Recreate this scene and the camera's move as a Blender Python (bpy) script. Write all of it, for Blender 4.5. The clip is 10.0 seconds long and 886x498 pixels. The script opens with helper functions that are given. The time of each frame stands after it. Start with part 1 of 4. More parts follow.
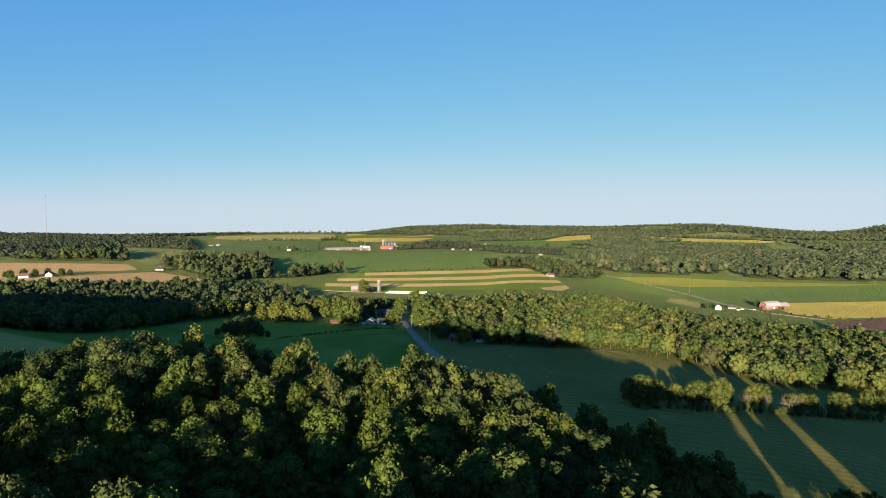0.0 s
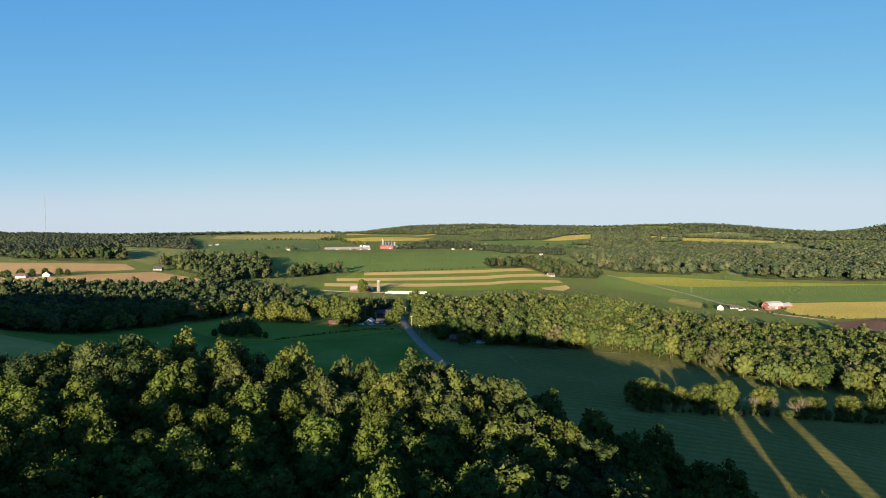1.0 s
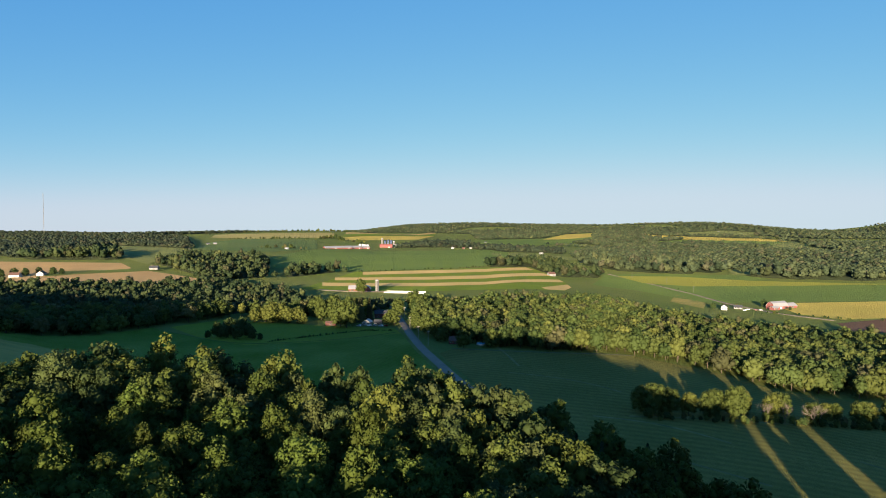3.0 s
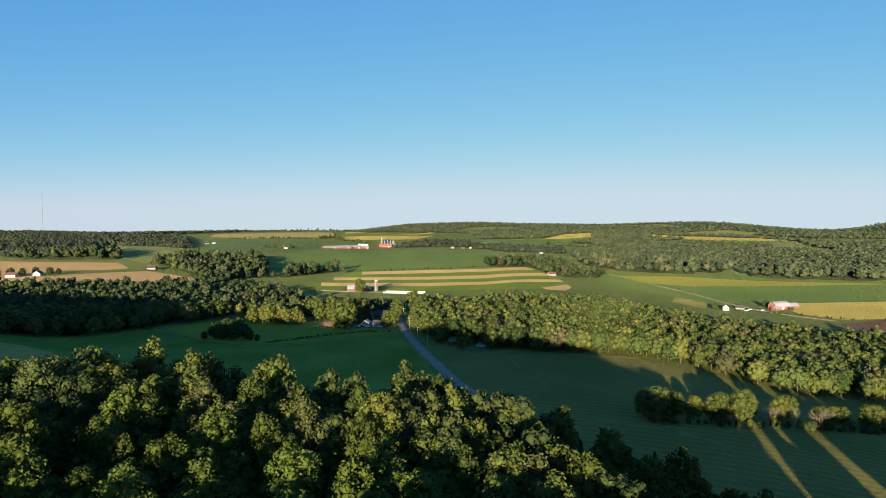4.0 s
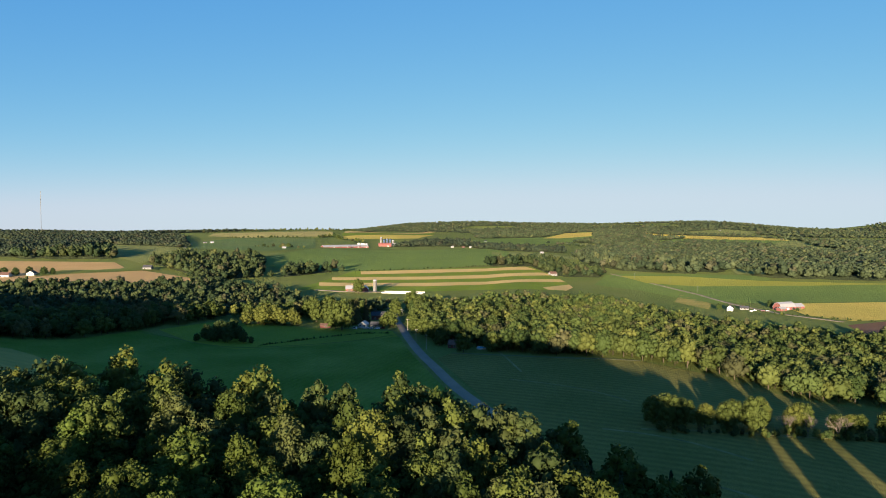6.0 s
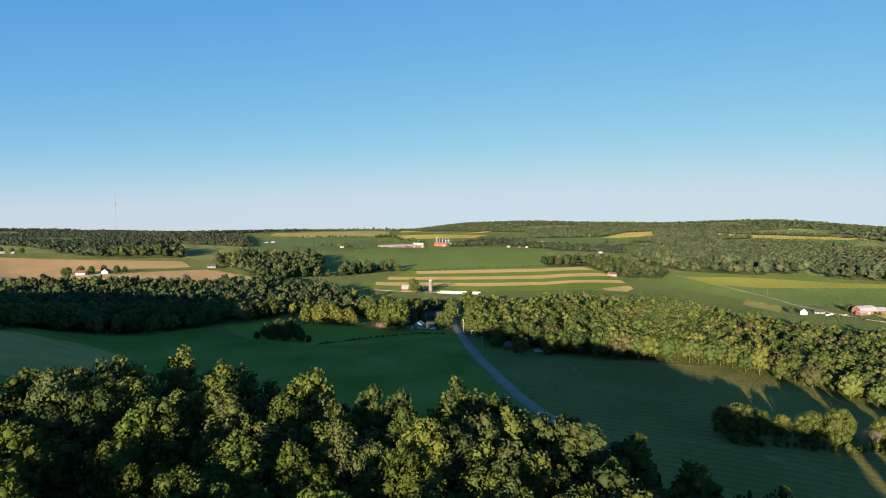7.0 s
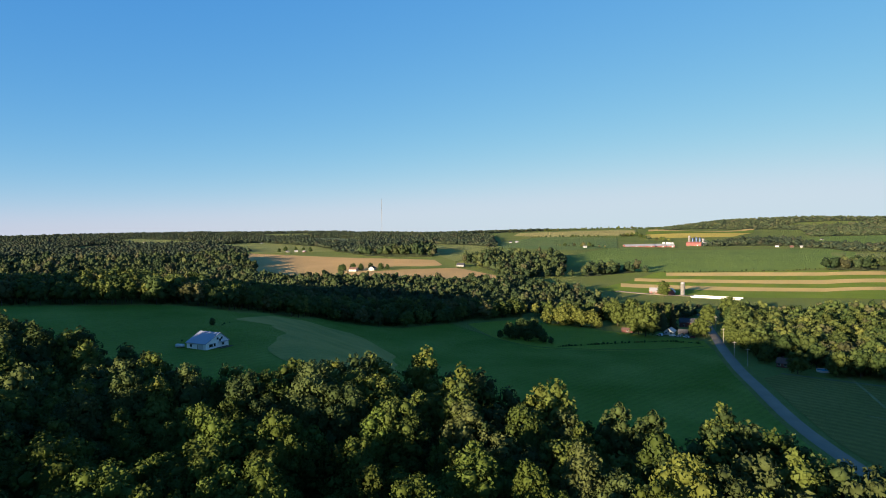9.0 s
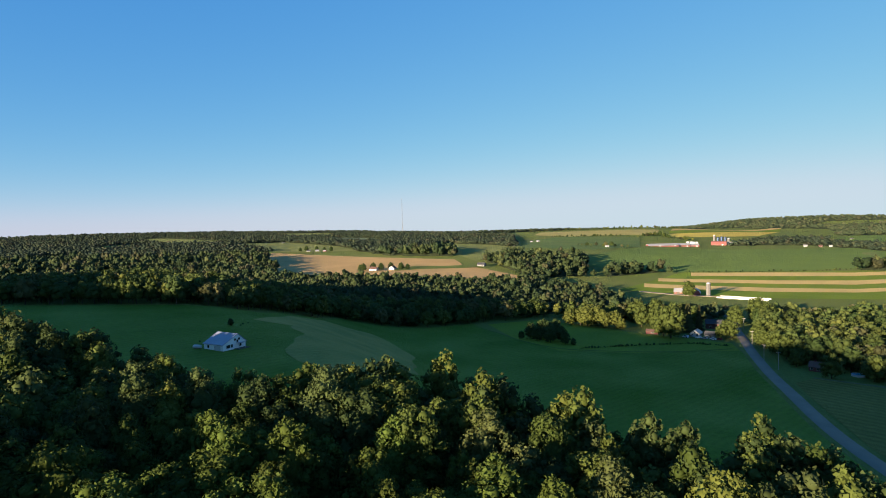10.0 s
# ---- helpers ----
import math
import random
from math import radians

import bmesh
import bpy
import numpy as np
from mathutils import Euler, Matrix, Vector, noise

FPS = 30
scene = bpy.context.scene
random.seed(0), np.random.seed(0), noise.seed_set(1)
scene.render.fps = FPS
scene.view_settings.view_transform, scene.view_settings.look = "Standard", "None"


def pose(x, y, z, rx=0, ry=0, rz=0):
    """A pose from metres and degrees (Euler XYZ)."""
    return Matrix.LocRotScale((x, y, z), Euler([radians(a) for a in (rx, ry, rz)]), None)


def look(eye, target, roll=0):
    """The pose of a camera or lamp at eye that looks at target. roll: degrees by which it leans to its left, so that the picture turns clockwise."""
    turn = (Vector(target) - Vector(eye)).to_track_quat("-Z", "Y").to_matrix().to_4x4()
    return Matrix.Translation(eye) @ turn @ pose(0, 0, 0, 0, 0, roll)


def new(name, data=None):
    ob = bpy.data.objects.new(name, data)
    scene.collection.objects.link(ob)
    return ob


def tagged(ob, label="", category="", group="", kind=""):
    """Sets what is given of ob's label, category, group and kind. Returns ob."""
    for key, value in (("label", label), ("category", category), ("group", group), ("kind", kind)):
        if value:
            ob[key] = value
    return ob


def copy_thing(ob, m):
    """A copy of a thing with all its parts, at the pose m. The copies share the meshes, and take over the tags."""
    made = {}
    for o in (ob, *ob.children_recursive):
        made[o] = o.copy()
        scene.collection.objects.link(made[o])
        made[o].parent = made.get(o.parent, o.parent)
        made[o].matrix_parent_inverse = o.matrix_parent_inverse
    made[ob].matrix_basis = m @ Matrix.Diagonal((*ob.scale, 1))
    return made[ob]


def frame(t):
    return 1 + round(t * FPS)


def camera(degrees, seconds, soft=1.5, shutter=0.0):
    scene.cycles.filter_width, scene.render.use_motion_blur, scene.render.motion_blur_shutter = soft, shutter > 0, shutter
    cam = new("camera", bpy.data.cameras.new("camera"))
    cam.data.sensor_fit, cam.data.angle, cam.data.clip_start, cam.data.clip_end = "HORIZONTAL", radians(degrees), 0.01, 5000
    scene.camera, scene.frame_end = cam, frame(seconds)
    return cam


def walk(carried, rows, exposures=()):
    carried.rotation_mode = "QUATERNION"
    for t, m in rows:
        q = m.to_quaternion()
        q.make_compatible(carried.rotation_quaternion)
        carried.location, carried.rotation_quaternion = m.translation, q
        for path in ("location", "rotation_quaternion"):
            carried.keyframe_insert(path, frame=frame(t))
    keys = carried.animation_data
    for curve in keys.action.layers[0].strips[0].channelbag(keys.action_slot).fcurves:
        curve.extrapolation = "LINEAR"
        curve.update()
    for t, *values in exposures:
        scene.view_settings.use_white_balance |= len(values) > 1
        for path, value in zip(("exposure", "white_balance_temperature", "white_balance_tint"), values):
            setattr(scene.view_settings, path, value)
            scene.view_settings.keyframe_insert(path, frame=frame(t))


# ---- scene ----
cam = camera(72.06, 10.0, soft=0.95)
walk(cam, [
    (0.0, pose(0.0, 0.0, 88, 87.930, 0.0, 0.0)),
    (0.5, pose(0.05, 3.1, 88, 87.910, 0, 0)),
    (1.0, pose(0.08, 6.1, 88, 87.890, 0, 0)),
    (1.5, pose(0.13, 9.2, 88, 87.860, 0, 0)),
    (2.0, pose(0.19, 12.3, 88, 87.820, 0, -0.02)),
    (2.5, pose(0.28, 15.4, 88, 87.790, -0.01, -0.02)),
    (4.0, pose(0.48, 24.6, 88, 87.730, -0.02, -0.05)),
    (4.5, pose(0.64, 27.75, 88, 87.715, -0.03, -0.05)),
    (5.0, pose(0.8, 30.9, 88, 87.690, -0.03, -0.05)),
    (6.0, pose(1.03, 37.05, 88, 87.650, -0.03, -0.05)),
    (6.3, pose(1.05, 38.85, 88, 87.640, -0.03, -0.03)),
    (6.4, pose(1.04, 39.45, 88, 87.640, -0.03, 0.08)),
    (6.5, pose(1.02, 40.0, 88, 87.635, -0.03, 0.34)),
    (6.6, pose(0.97, 40.55, 88, 87.630, 0, 0.866)),
    (6.7, pose(0.88, 41.1, 88, 87.625, 0.03, 1.605)),
    (6.8, pose(0.77, 41.67, 88, 87.620, 0.06, 2.5)),
    (6.9, pose(0.64, 42.2, 88, 87.620, 0.09, 3.77)),
    (7.0, pose(0.49, 42.75, 88, 87.620, 0.13, 5.17)),
    (7.5, pose(0, 45.4, 88, 87.650, 0.46, 13.14)),
    (8.0, pose(-0.5, 48.2, 88, 87.710, 0.69, 19.67)),
    (8.5, pose(-1.3, 50.85, 88, 87.760, 0.84, 24.55)),
    (9.0, pose(-2.3, 53.35, 88, 87.785, 0.94, 27.7)),
    (9.5, pose(-3.5, 55.85, 88, 87.785, 0.99, 29.39)),
    (10.0, pose(-4.8, 58.3, 88, 87.760, 1.01, 29.62)),
])

# ---- world, sun ----
SUN_HEADING, SUN_HEIGHT = 14.5, 8.0
world = bpy.data.worlds.new("world")
scene.world = world
world.use_nodes = True
wn = world.node_tree.nodes
sky = wn.new("ShaderNodeTexSky")
sky.sky_type, sky.sun_disc = "NISHITA", False
sky.sun_elevation, sky.sun_rotation = radians(SUN_HEIGHT), radians(180 + SUN_HEADING)
sky.air_density, sky.dust_density, sky.ozone_density, sky.altitude = 0.6, 0.1, 4.0, 300
wl = world.node_tree.links
bands, joined = wn.new("ShaderNodeSeparateColor"), wn.new("ShaderNodeCombineColor")
wl.new(sky.outputs[0], bands.inputs[0])
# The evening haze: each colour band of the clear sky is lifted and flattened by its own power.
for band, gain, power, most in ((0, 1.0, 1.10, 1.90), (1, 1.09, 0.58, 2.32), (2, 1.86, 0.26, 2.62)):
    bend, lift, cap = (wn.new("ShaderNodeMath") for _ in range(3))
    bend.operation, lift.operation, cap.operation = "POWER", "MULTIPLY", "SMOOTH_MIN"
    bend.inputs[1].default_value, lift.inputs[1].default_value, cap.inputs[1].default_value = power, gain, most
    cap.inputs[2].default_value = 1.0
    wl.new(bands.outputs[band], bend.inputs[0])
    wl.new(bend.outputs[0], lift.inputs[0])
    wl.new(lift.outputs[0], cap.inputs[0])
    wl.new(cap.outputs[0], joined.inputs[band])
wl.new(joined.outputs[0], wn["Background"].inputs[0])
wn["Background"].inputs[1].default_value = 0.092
lamp = bpy.data.lights.new("sun", "SUN")
lamp.energy, lamp.angle, lamp.color = 5.0, radians(0.55), (1.0, 0.83, 0.60)
sun_ray = Vector((math.sin(radians(SUN_HEADING)), math.cos(radians(SUN_HEADING)), -math.tan(radians(SUN_HEIGHT))))
sun = new("sun", lamp)
sun.matrix_world = look((0, -200, 300), Vector((0, -200, 300)) + sun_ray)
scene.view_settings.exposure = 1.76


# ---- materials ----
def material(name, color, rough=0.8, metal=0.0, vary=0.25, scale=0.2, fine=3.0, second=None, bump_height=0.0, specular=0.06, rows=None, blades=0.0):
    """A surface with two scales of mottling round one colour; rows: (direction in degrees, spacing, depth) for drilled or mown lines."""
    mat = bpy.data.materials.new(name)
    mat.use_nodes = True
    nodes, links = mat.node_tree.nodes, mat.node_tree.links
    shader = nodes["Principled BSDF"]
    shader.inputs["Roughness"].default_value = rough
    shader.inputs["Metallic"].default_value = metal
    shader.inputs["Specular IOR Level"].default_value = specular
    where = nodes.new("ShaderNodeNewGeometry").outputs["Position"]
    big, small = nodes.new("ShaderNodeTexNoise"), nodes.new("ShaderNodeTexNoise")
    for tex, size, detail in ((big, scale, 5.0), (small, fine, 3.0)):
        tex.inputs["Scale"].default_value, tex.inputs["Detail"].default_value = size, detail
        links.new(where, tex.inputs["Vector"])
    mix = nodes.new("ShaderNodeMix")
    mix.data_type = "RGBA"
    other = second or tuple(c * (1 - vary) for c in color)
    mix.inputs[6].default_value, mix.inputs[7].default_value = (*color, 1), (*other, 1)
    spread = nodes.new("ShaderNodeMapRange")
    spread.inputs[1].default_value, spread.inputs[2].default_value = 0.35, 0.65
    links.new(big.outputs[0], spread.inputs[0])
    links.new(spread.outputs[0], mix.inputs[0])
    tone = nodes.new("ShaderNodeMapRange")
    tone.inputs[3].default_value, tone.inputs[4].default_value = 1 - vary, 1 + vary
    links.new(small.outputs[0], tone.inputs[0])
    value = tone.outputs[0]
    if rows:
        turn = nodes.new("ShaderNodeMapping")
        turn.inputs["Rotation"].default_value = (0, 0, radians(rows[0]))
        wave = nodes.new("ShaderNodeTexWave")
        wave.inputs["Scale"].default_value = 0.314 / rows[1]
        wave.inputs["Distortion"].default_value = 0.6
        wave.inputs["Detail Scale"].default_value = 0.3
        links.new(where, turn.inputs[0])
        links.new(turn.outputs[0], wave.inputs["Vector"])
        lines = nodes.new("ShaderNodeMapRange")
        lines.inputs[3].default_value, lines.inputs[4].default_value = 1 - rows[2], 1 + rows[2]
        links.new(wave.outputs["Fac"], lines.inputs[0])
        both = nodes.new("ShaderNodeMath")
        both.operation = "MULTIPLY"
        links.new(value, both.inputs[0])
        links.new(lines.outputs[0], both.inputs[1])
        value = both.outputs[0]
    shade = nodes.new("ShaderNodeHueSaturation")
    links.new(mix.outputs[2], shade.inputs["Color"])
    links.new(value, shade.inputs["Value"])
    links.new(shade.outputs[0], shader.inputs["Base Color"])
    if blades:
        stems = nodes.new("ShaderNodeTexWhiteNoise")
        cells = nodes.new("ShaderNodeVectorMath")
        cells.operation = "SCALE"
        cells.inputs["Scale"].default_value = 7.0
        links.new(where, cells.inputs[0])
        whole = nodes.new("ShaderNodeVectorMath")
        whole.operation = "FLOOR"
        links.new(cells.outputs[0], whole.inputs[0])
        links.new(whole.outputs[0], stems.inputs["Vector"])
        lean = nodes.new("ShaderNodeVectorMath")
        lean.operation = "MULTIPLY_ADD"
        lean.inputs[1].default_value = (2 * blades, 2 * blades, 0.2)
        lean.inputs[2].default_value = (-blades, -blades, 0.0)
        links.new(stems.outputs["Color"], lean.inputs[0])
        total = nodes.new("ShaderNodeVectorMath")
        links.new(lean.outputs[0], total.inputs[0])
        links.new(nodes.new("ShaderNodeNewGeometry").outputs["Normal"], total.inputs[1])
        unit = nodes.new("ShaderNodeVectorMath")
        unit.operation = "NORMALIZE"
        links.new(total.outputs[0], unit.inputs[0])
        links.new(unit.outputs[0], shader.inputs["Normal"])
    if bump_height:
        rise = nodes.new("ShaderNodeBump")
        rise.inputs["Distance"].default_value = bump_height
        links.new(small.outputs[0], rise.inputs["Height"])
        links.new(rise.outputs[0], shader.inputs["Normal"])
    return mat


def leaf_material(name, color, per_object=False, through_light=0.22, spread=0.14):
    mat = bpy.data.materials.new(name)
    mat.use_nodes = True
    nodes, links = mat.node_tree.nodes, mat.node_tree.links
    shader = nodes["Principled BSDF"]
    shader.inputs["Roughness"].default_value = 0.65
    shader.inputs["Specular IOR Level"].default_value = 0.06
    shade = nodes.new("ShaderNodeHueSaturation")
    shade.inputs["Color"].default_value = (*color, 1)
    island = nodes.new("ShaderNodeNewGeometry").outputs["Random Per Island"]
    tone = nodes.new("ShaderNodeMapRange")
    tone.inputs[3].default_value, tone.inputs[4].default_value = 1 - spread, 1 + spread
    links.new(island, tone.inputs[0])
    value = tone.outputs[0]
    if per_object:
        info = nodes.new("ShaderNodeObjectInfo")
        own = nodes.new("ShaderNodeMapRange")
        own.inputs[3].default_value, own.inputs[4].default_value = 0.62, 1.25
        links.new(info.outputs["Random"], own.inputs[0])
        both = nodes.new("ShaderNodeMath")
        both.operation = "MULTIPLY"
        links.new(value, both.inputs[0])
        links.new(own.outputs[0], both.inputs[1])
        value = both.outputs[0]
        tint = nodes.new("ShaderNodeMapRange")
        tint.inputs[3].default_value, tint.inputs[4].default_value = 0.493, 0.512
        links.new(info.outputs["Random"], tint.inputs[0])
        links.new(tint.outputs[0], shade.inputs["Hue"])
    else:
        own = nodes.new("ShaderNodeAttribute")
        own.attribute_name = "tint"
        lot = nodes.new("ShaderNodeMapRange")
        lot.inputs[3].default_value, lot.inputs[4].default_value = 0.68, 1.30
        links.new(own.outputs["Fac"], lot.inputs[0])
        both = nodes.new("ShaderNodeMath")
        both.operation = "MULTIPLY"
        links.new(value, both.inputs[0])
        links.new(lot.outputs[0], both.inputs[1])
        value = both.outputs[0]
        hue = nodes.new("ShaderNodeMapRange")
        hue.inputs[3].default_value, hue.inputs[4].default_value = 0.516, 0.490
        links.new(own.outputs["Fac"], hue.inputs[0])
        links.new(hue.outputs[0], shade.inputs["Hue"])
    links.new(value, shade.inputs["Value"])
    links.new(shade.outputs[0], shader.inputs["Base Color"])
    glow = nodes.new("ShaderNodeBsdfTranslucent")
    links.new(shade.outputs[0], glow.inputs[0])
    mix = nodes.new("ShaderNodeMixShader")
    mix.inputs[0].default_value = through_light
    links.new(shader.outputs[0], mix.inputs[1])
    links.new(glow.outputs[0], mix.inputs[2])
    links.new(mix.outputs[0], nodes["Material Output"].inputs["Surface"])
    return mat


GRASS = material("meadow_grass", (0.15, 0.19, 0.045), 0.9, second=(0.19, 0.205, 0.055), scale=0.012, fine=0.6, blades=2.0)
LUSH = material("young_crop", (0.110, 0.182, 0.018), 0.85, second=(0.19, 0.255, 0.045), scale=0.02, fine=0.5, vary=0.26, rows=(20, 4.0, 0.05), blades=2.0)
MOWN = material("mown_field", (0.175, 0.165, 0.042), 0.9, second=(0.225, 0.20, 0.055), scale=0.02, fine=0.4, rows=(-68, 5.0, 0.10), blades=2.0)
PALE = material("pale_stubble", (0.36, 0.275, 0.075), 0.9, second=(0.22, 0.21, 0.055), scale=0.03, fine=0.7, rows=(30, 5.0, 0.04), blades=0.8)
TAN = material("tilled_tan_soil", (0.50, 0.31, 0.13), 0.95, second=(0.43, 0.27, 0.11), scale=0.012, fine=0.6, vary=0.12, rows=(85, 6.0, 0.05), blades=0.7)
STRIP_TAN = material("tan_strip", (0.60, 0.40, 0.15), 0.95, second=(0.52, 0.36, 0.13), scale=0.015, fine=0.5, vary=0.12, blades=0.8)
STRIP_GREEN = material("green_strip", (0.21, 0.27, 0.035), 0.9, second=(0.17, 0.23, 0.03), scale=0.02, fine=0.5, vary=0.15, blades=2.0)
CORN = material("green_crop", (0.18, 0.24, 0.055), 0.9, second=(0.15, 0.21, 0.05), scale=0.008, fine=0.4, vary=0.12, rows=(85, 9.0, 0.05), blades=2.0)
YELLOW = material("ripe_grain", (0.66, 0.49, 0.11), 0.9, second=(0.58, 0.44, 0.095), scale=0.012, fine=0.5, vary=0.12, rows=(80, 8.0, 0.05), blades=2.0)
BROWN = material("ploughed_soil", (0.19, 0.105, 0.065), 0.95, second=(0.15, 0.085, 0.05), scale=0.02, fine=0.5, blades=0.7)
ASPHALT = material("asphalt", (0.23, 0.185, 0.14), 0.85, second=(0.20, 0.16, 0.12), scale=0.1, fine=2.0, vary=0.1)
GRAVEL = material("gravel_track", (0.36, 0.28, 0.18), 0.95, scale=0.1, fine=2.0, blades=0.4)
FLOOR = material("leaf_litter", (0.05, 0.045, 0.025), 0.95, scale=0.1, fine=1.0, blades=0.6)
BARK = material("bark", (0.09, 0.07, 0.05), 0.9, scale=0.8, fine=6.0, bump_height=0.03)
LEAF = [leaf_material("leaf_mid", (0.066, 0.082, 0.020)), leaf_material("leaf_dark", (0.046, 0.066, 0.020)), leaf_material("leaf_yellow", (0.096, 0.104, 0.024)), leaf_material("leaf_olive", (0.080, 0.078, 0.030))]
SUNNY_LEAF = [leaf_material("sunny_leaf_mid", (0.066, 0.081, 0.022)), leaf_material("sunny_leaf_green", (0.050, 0.070, 0.020)), leaf_material("sunny_leaf_yellow", (0.084, 0.094, 0.024)), leaf_material("sunny_leaf_brown", (0.070, 0.070, 0.030))]
# Leaves of far hills: distance haze is painted in as a dark bluish tint.
HAZED_HILL_LEAF = [leaf_material("hazed_hill_leaf_mid", (0.036, 0.047, 0.026)), leaf_material("hazed_hill_leaf_dark", (0.028, 0.040, 0.025)), leaf_material("hazed_hill_leaf_light", (0.048, 0.056, 0.028)), leaf_material("hazed_hill_leaf_olive", (0.045, 0.046, 0.028))]
# Darkened for the self-shadow that the plainer distant crowns lack.
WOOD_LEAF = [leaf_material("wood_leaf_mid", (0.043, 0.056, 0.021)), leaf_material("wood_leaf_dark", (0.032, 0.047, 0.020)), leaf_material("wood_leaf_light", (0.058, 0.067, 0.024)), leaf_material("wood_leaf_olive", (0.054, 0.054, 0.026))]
# A lighter set with haze painted in too, for the far eastern woods.
HAZED_LOW_LEAF = [leaf_material("hazed_low_leaf_mid", (0.056, 0.070, 0.034)), leaf_material("hazed_low_leaf_dark", (0.044, 0.060, 0.031)), leaf_material("hazed_low_leaf_light", (0.072, 0.082, 0.036)), leaf_material("hazed_low_leaf_olive", (0.064, 0.065, 0.036))]
FOREST_LEAF = [leaf_material("forest_leaf_mid", (0.061, 0.078, 0.017)), leaf_material("forest_leaf_dark", (0.045, 0.061, 0.019)), leaf_material("forest_leaf_yellow", (0.082, 0.093, 0.019)), leaf_material("forest_leaf_deep", (0.055, 0.066, 0.021))]
NEAR_LEAF = leaf_material("leaf_near", (0.060, 0.079, 0.015), True, spread=0.2)
SPRUCE = leaf_material("spruce_needles", (0.078, 0.076, 0.030), True, 0.1)
PINE = leaf_material("pine_needles", (0.03, 0.055, 0.028), True, 0.1)

# ---- lie of the land ----
def ramp(a, b, v):
    """0 below a, 1 above b, smooth between."""
    s = np.clip((np.asarray(v, float) - a) / (b - a), 0.0, 1.0)
    return s * s * (3 - 2 * s)


def bump(x, y, cx, cy, sx, sy, turn=0.0):
    c, s = math.cos(radians(turn)), math.sin(radians(turn))
    u, v = (x - cx) * c + (y - cy) * s, (y - cy) * c - (x - cx) * s
    return np.exp(-0.5 * ((u / sx) ** 2 + (v / sy) ** 2))


def land(x, y):
    """Height of the ground in metres."""
    x, y = np.asarray(x, float), np.asarray(y, float)
    r = np.hypot(x, y)
    edge = 183 + 0.4 * np.clip(-x - 70, 0, 400)
    fall = 85 + 0.6 * np.clip(-x - 70, 0, 300)
    top = np.clip(22.5 - 0.125 * x, 12, 38)
    z = top * (1 - ramp(edge, edge + fall, y)) * (1 - ramp(430, 800, -x)) * (1 - ramp(24, 112, x + 0.12 * (y - 100) - 1.3 * np.maximum(0.0, 105 - y)))
    # The 46 m knoll lies out of view, added to shade the west wood.
    z = z + 3 * bump(x, y, -330, 240, 120, 110) + 46 * bump(x, y, -560, 20, 150, 95)
    z = z + 3.5 - 5.5 * ramp(300, 800, y) * ramp(-500, -100, x)
    z = z - 19 * ramp(90, 330, x) * (1 - ramp(900, 1600, y))
    z = z + 12 * (1 - ramp(-550, -150, x)) * ramp(300, 700, y)
    z = z - 14 * bump(x, y, -900, 550, 220, 160, 30) + 14 * bump(x, y, -1500, 700, 350, 300)
    z = z + 18 * ramp(840, 1500, y) * (1 - 0.7 * ramp(150, 700, x))
    z = z + 27 * bump(x, y, -560, 2650, 620, 420) * (1 - 0.4 * ramp(-250, 150, x))
    z = z + 26 * ramp(1700, 2900, y) * ramp(100, 900, x)
    z = z + ramp(2700, 4500, r) * (47 * ramp(-650, -150, x) * (1 - 0.85 * ramp(1700, 2400, x)) - 4)
    z = z + 44 * bump(x, y, 180, 4350, 420, 420)
    z = z + 22 * bump(x, y, 1650, 4000, 420, 300)
    z = z + 85 * bump(x, y, 2950, 3600, 330, 420)
    z = z + 16 * bump(x, y, -2650, 3450, 420, 300)
    z = z + 6 * bump(x, y, -4100, 1500, 500, 700)
    z = z + 32 * bump(x, y, -3450, 2500, 650, 600)
    z = z + 1.5 * np.sin(x / 210 + 0.7) * np.sin(y / 260) * ramp(500, 1200, r)
    z = z + 6 * np.sin(x / 470 + 1.0) * np.sin(y / 390 + 0.4) * ramp(2300, 3300, r)
    return z


def part(name, bm, mat, parent=None, label=""):
    """Links a bmesh as one mesh object under a thing or a part."""
    mesh = bpy.data.meshes.new(name)
    bm.to_mesh(mesh)
    bm.free()
    mesh.materials.append(mat)
    ob = new(name, mesh)
    ob.parent = parent
    return tagged(ob, label)


def mesh_from(name, verts, quads, mats, which=None):
    """One mesh from an array of vertices and one of faces (three or four corners)."""
    mesh = bpy.data.meshes.new(name)
    mesh.vertices.add(len(verts))
    mesh.vertices.foreach_set("co", np.asarray(verts, np.float32).ravel())
    quads = np.asarray(quads, np.int32)
    n, k = quads.shape
    mesh.loops.add(n * k)
    mesh.loops.foreach_set("vertex_index", quads.ravel())
    mesh.polygons.add(n)
    mesh.polygons.foreach_set("loop_start", np.arange(0, n * k, k, dtype=np.int32))
    for m in mats:
        mesh.materials.append(m)
    if which is not None:
        mesh.polygons.foreach_set("material_index", np.asarray(which, np.int32))
    mesh.update(calc_edges=True)
    mesh.validate()
    return mesh


def inside(px, py, corners):
    """Which of the points lie within a closed outline."""
    px, py = np.asarray(px, float), np.asarray(py, float)
    res = np.zeros(px.shape, bool)
    for (x1, y1), (x2, y2) in zip(corners, corners[1:] + corners[:1]):
        if y1 != y2:
            res ^= ((y1 > py) != (y2 > py)) & (px < (x2 - x1) * (py - y1) / (y2 - y1) + x1)
    return res


# ---- ground ----
def split_quads(q):
    """Four-cornered faces with a doubled corner become triangles: all faces as triangles."""
    tri = q[:, 3] == q[:, 2]
    return np.vstack([q[tri][:, :3], q[~tri][:, :3], q[~tri][:, [0, 2, 3]]])


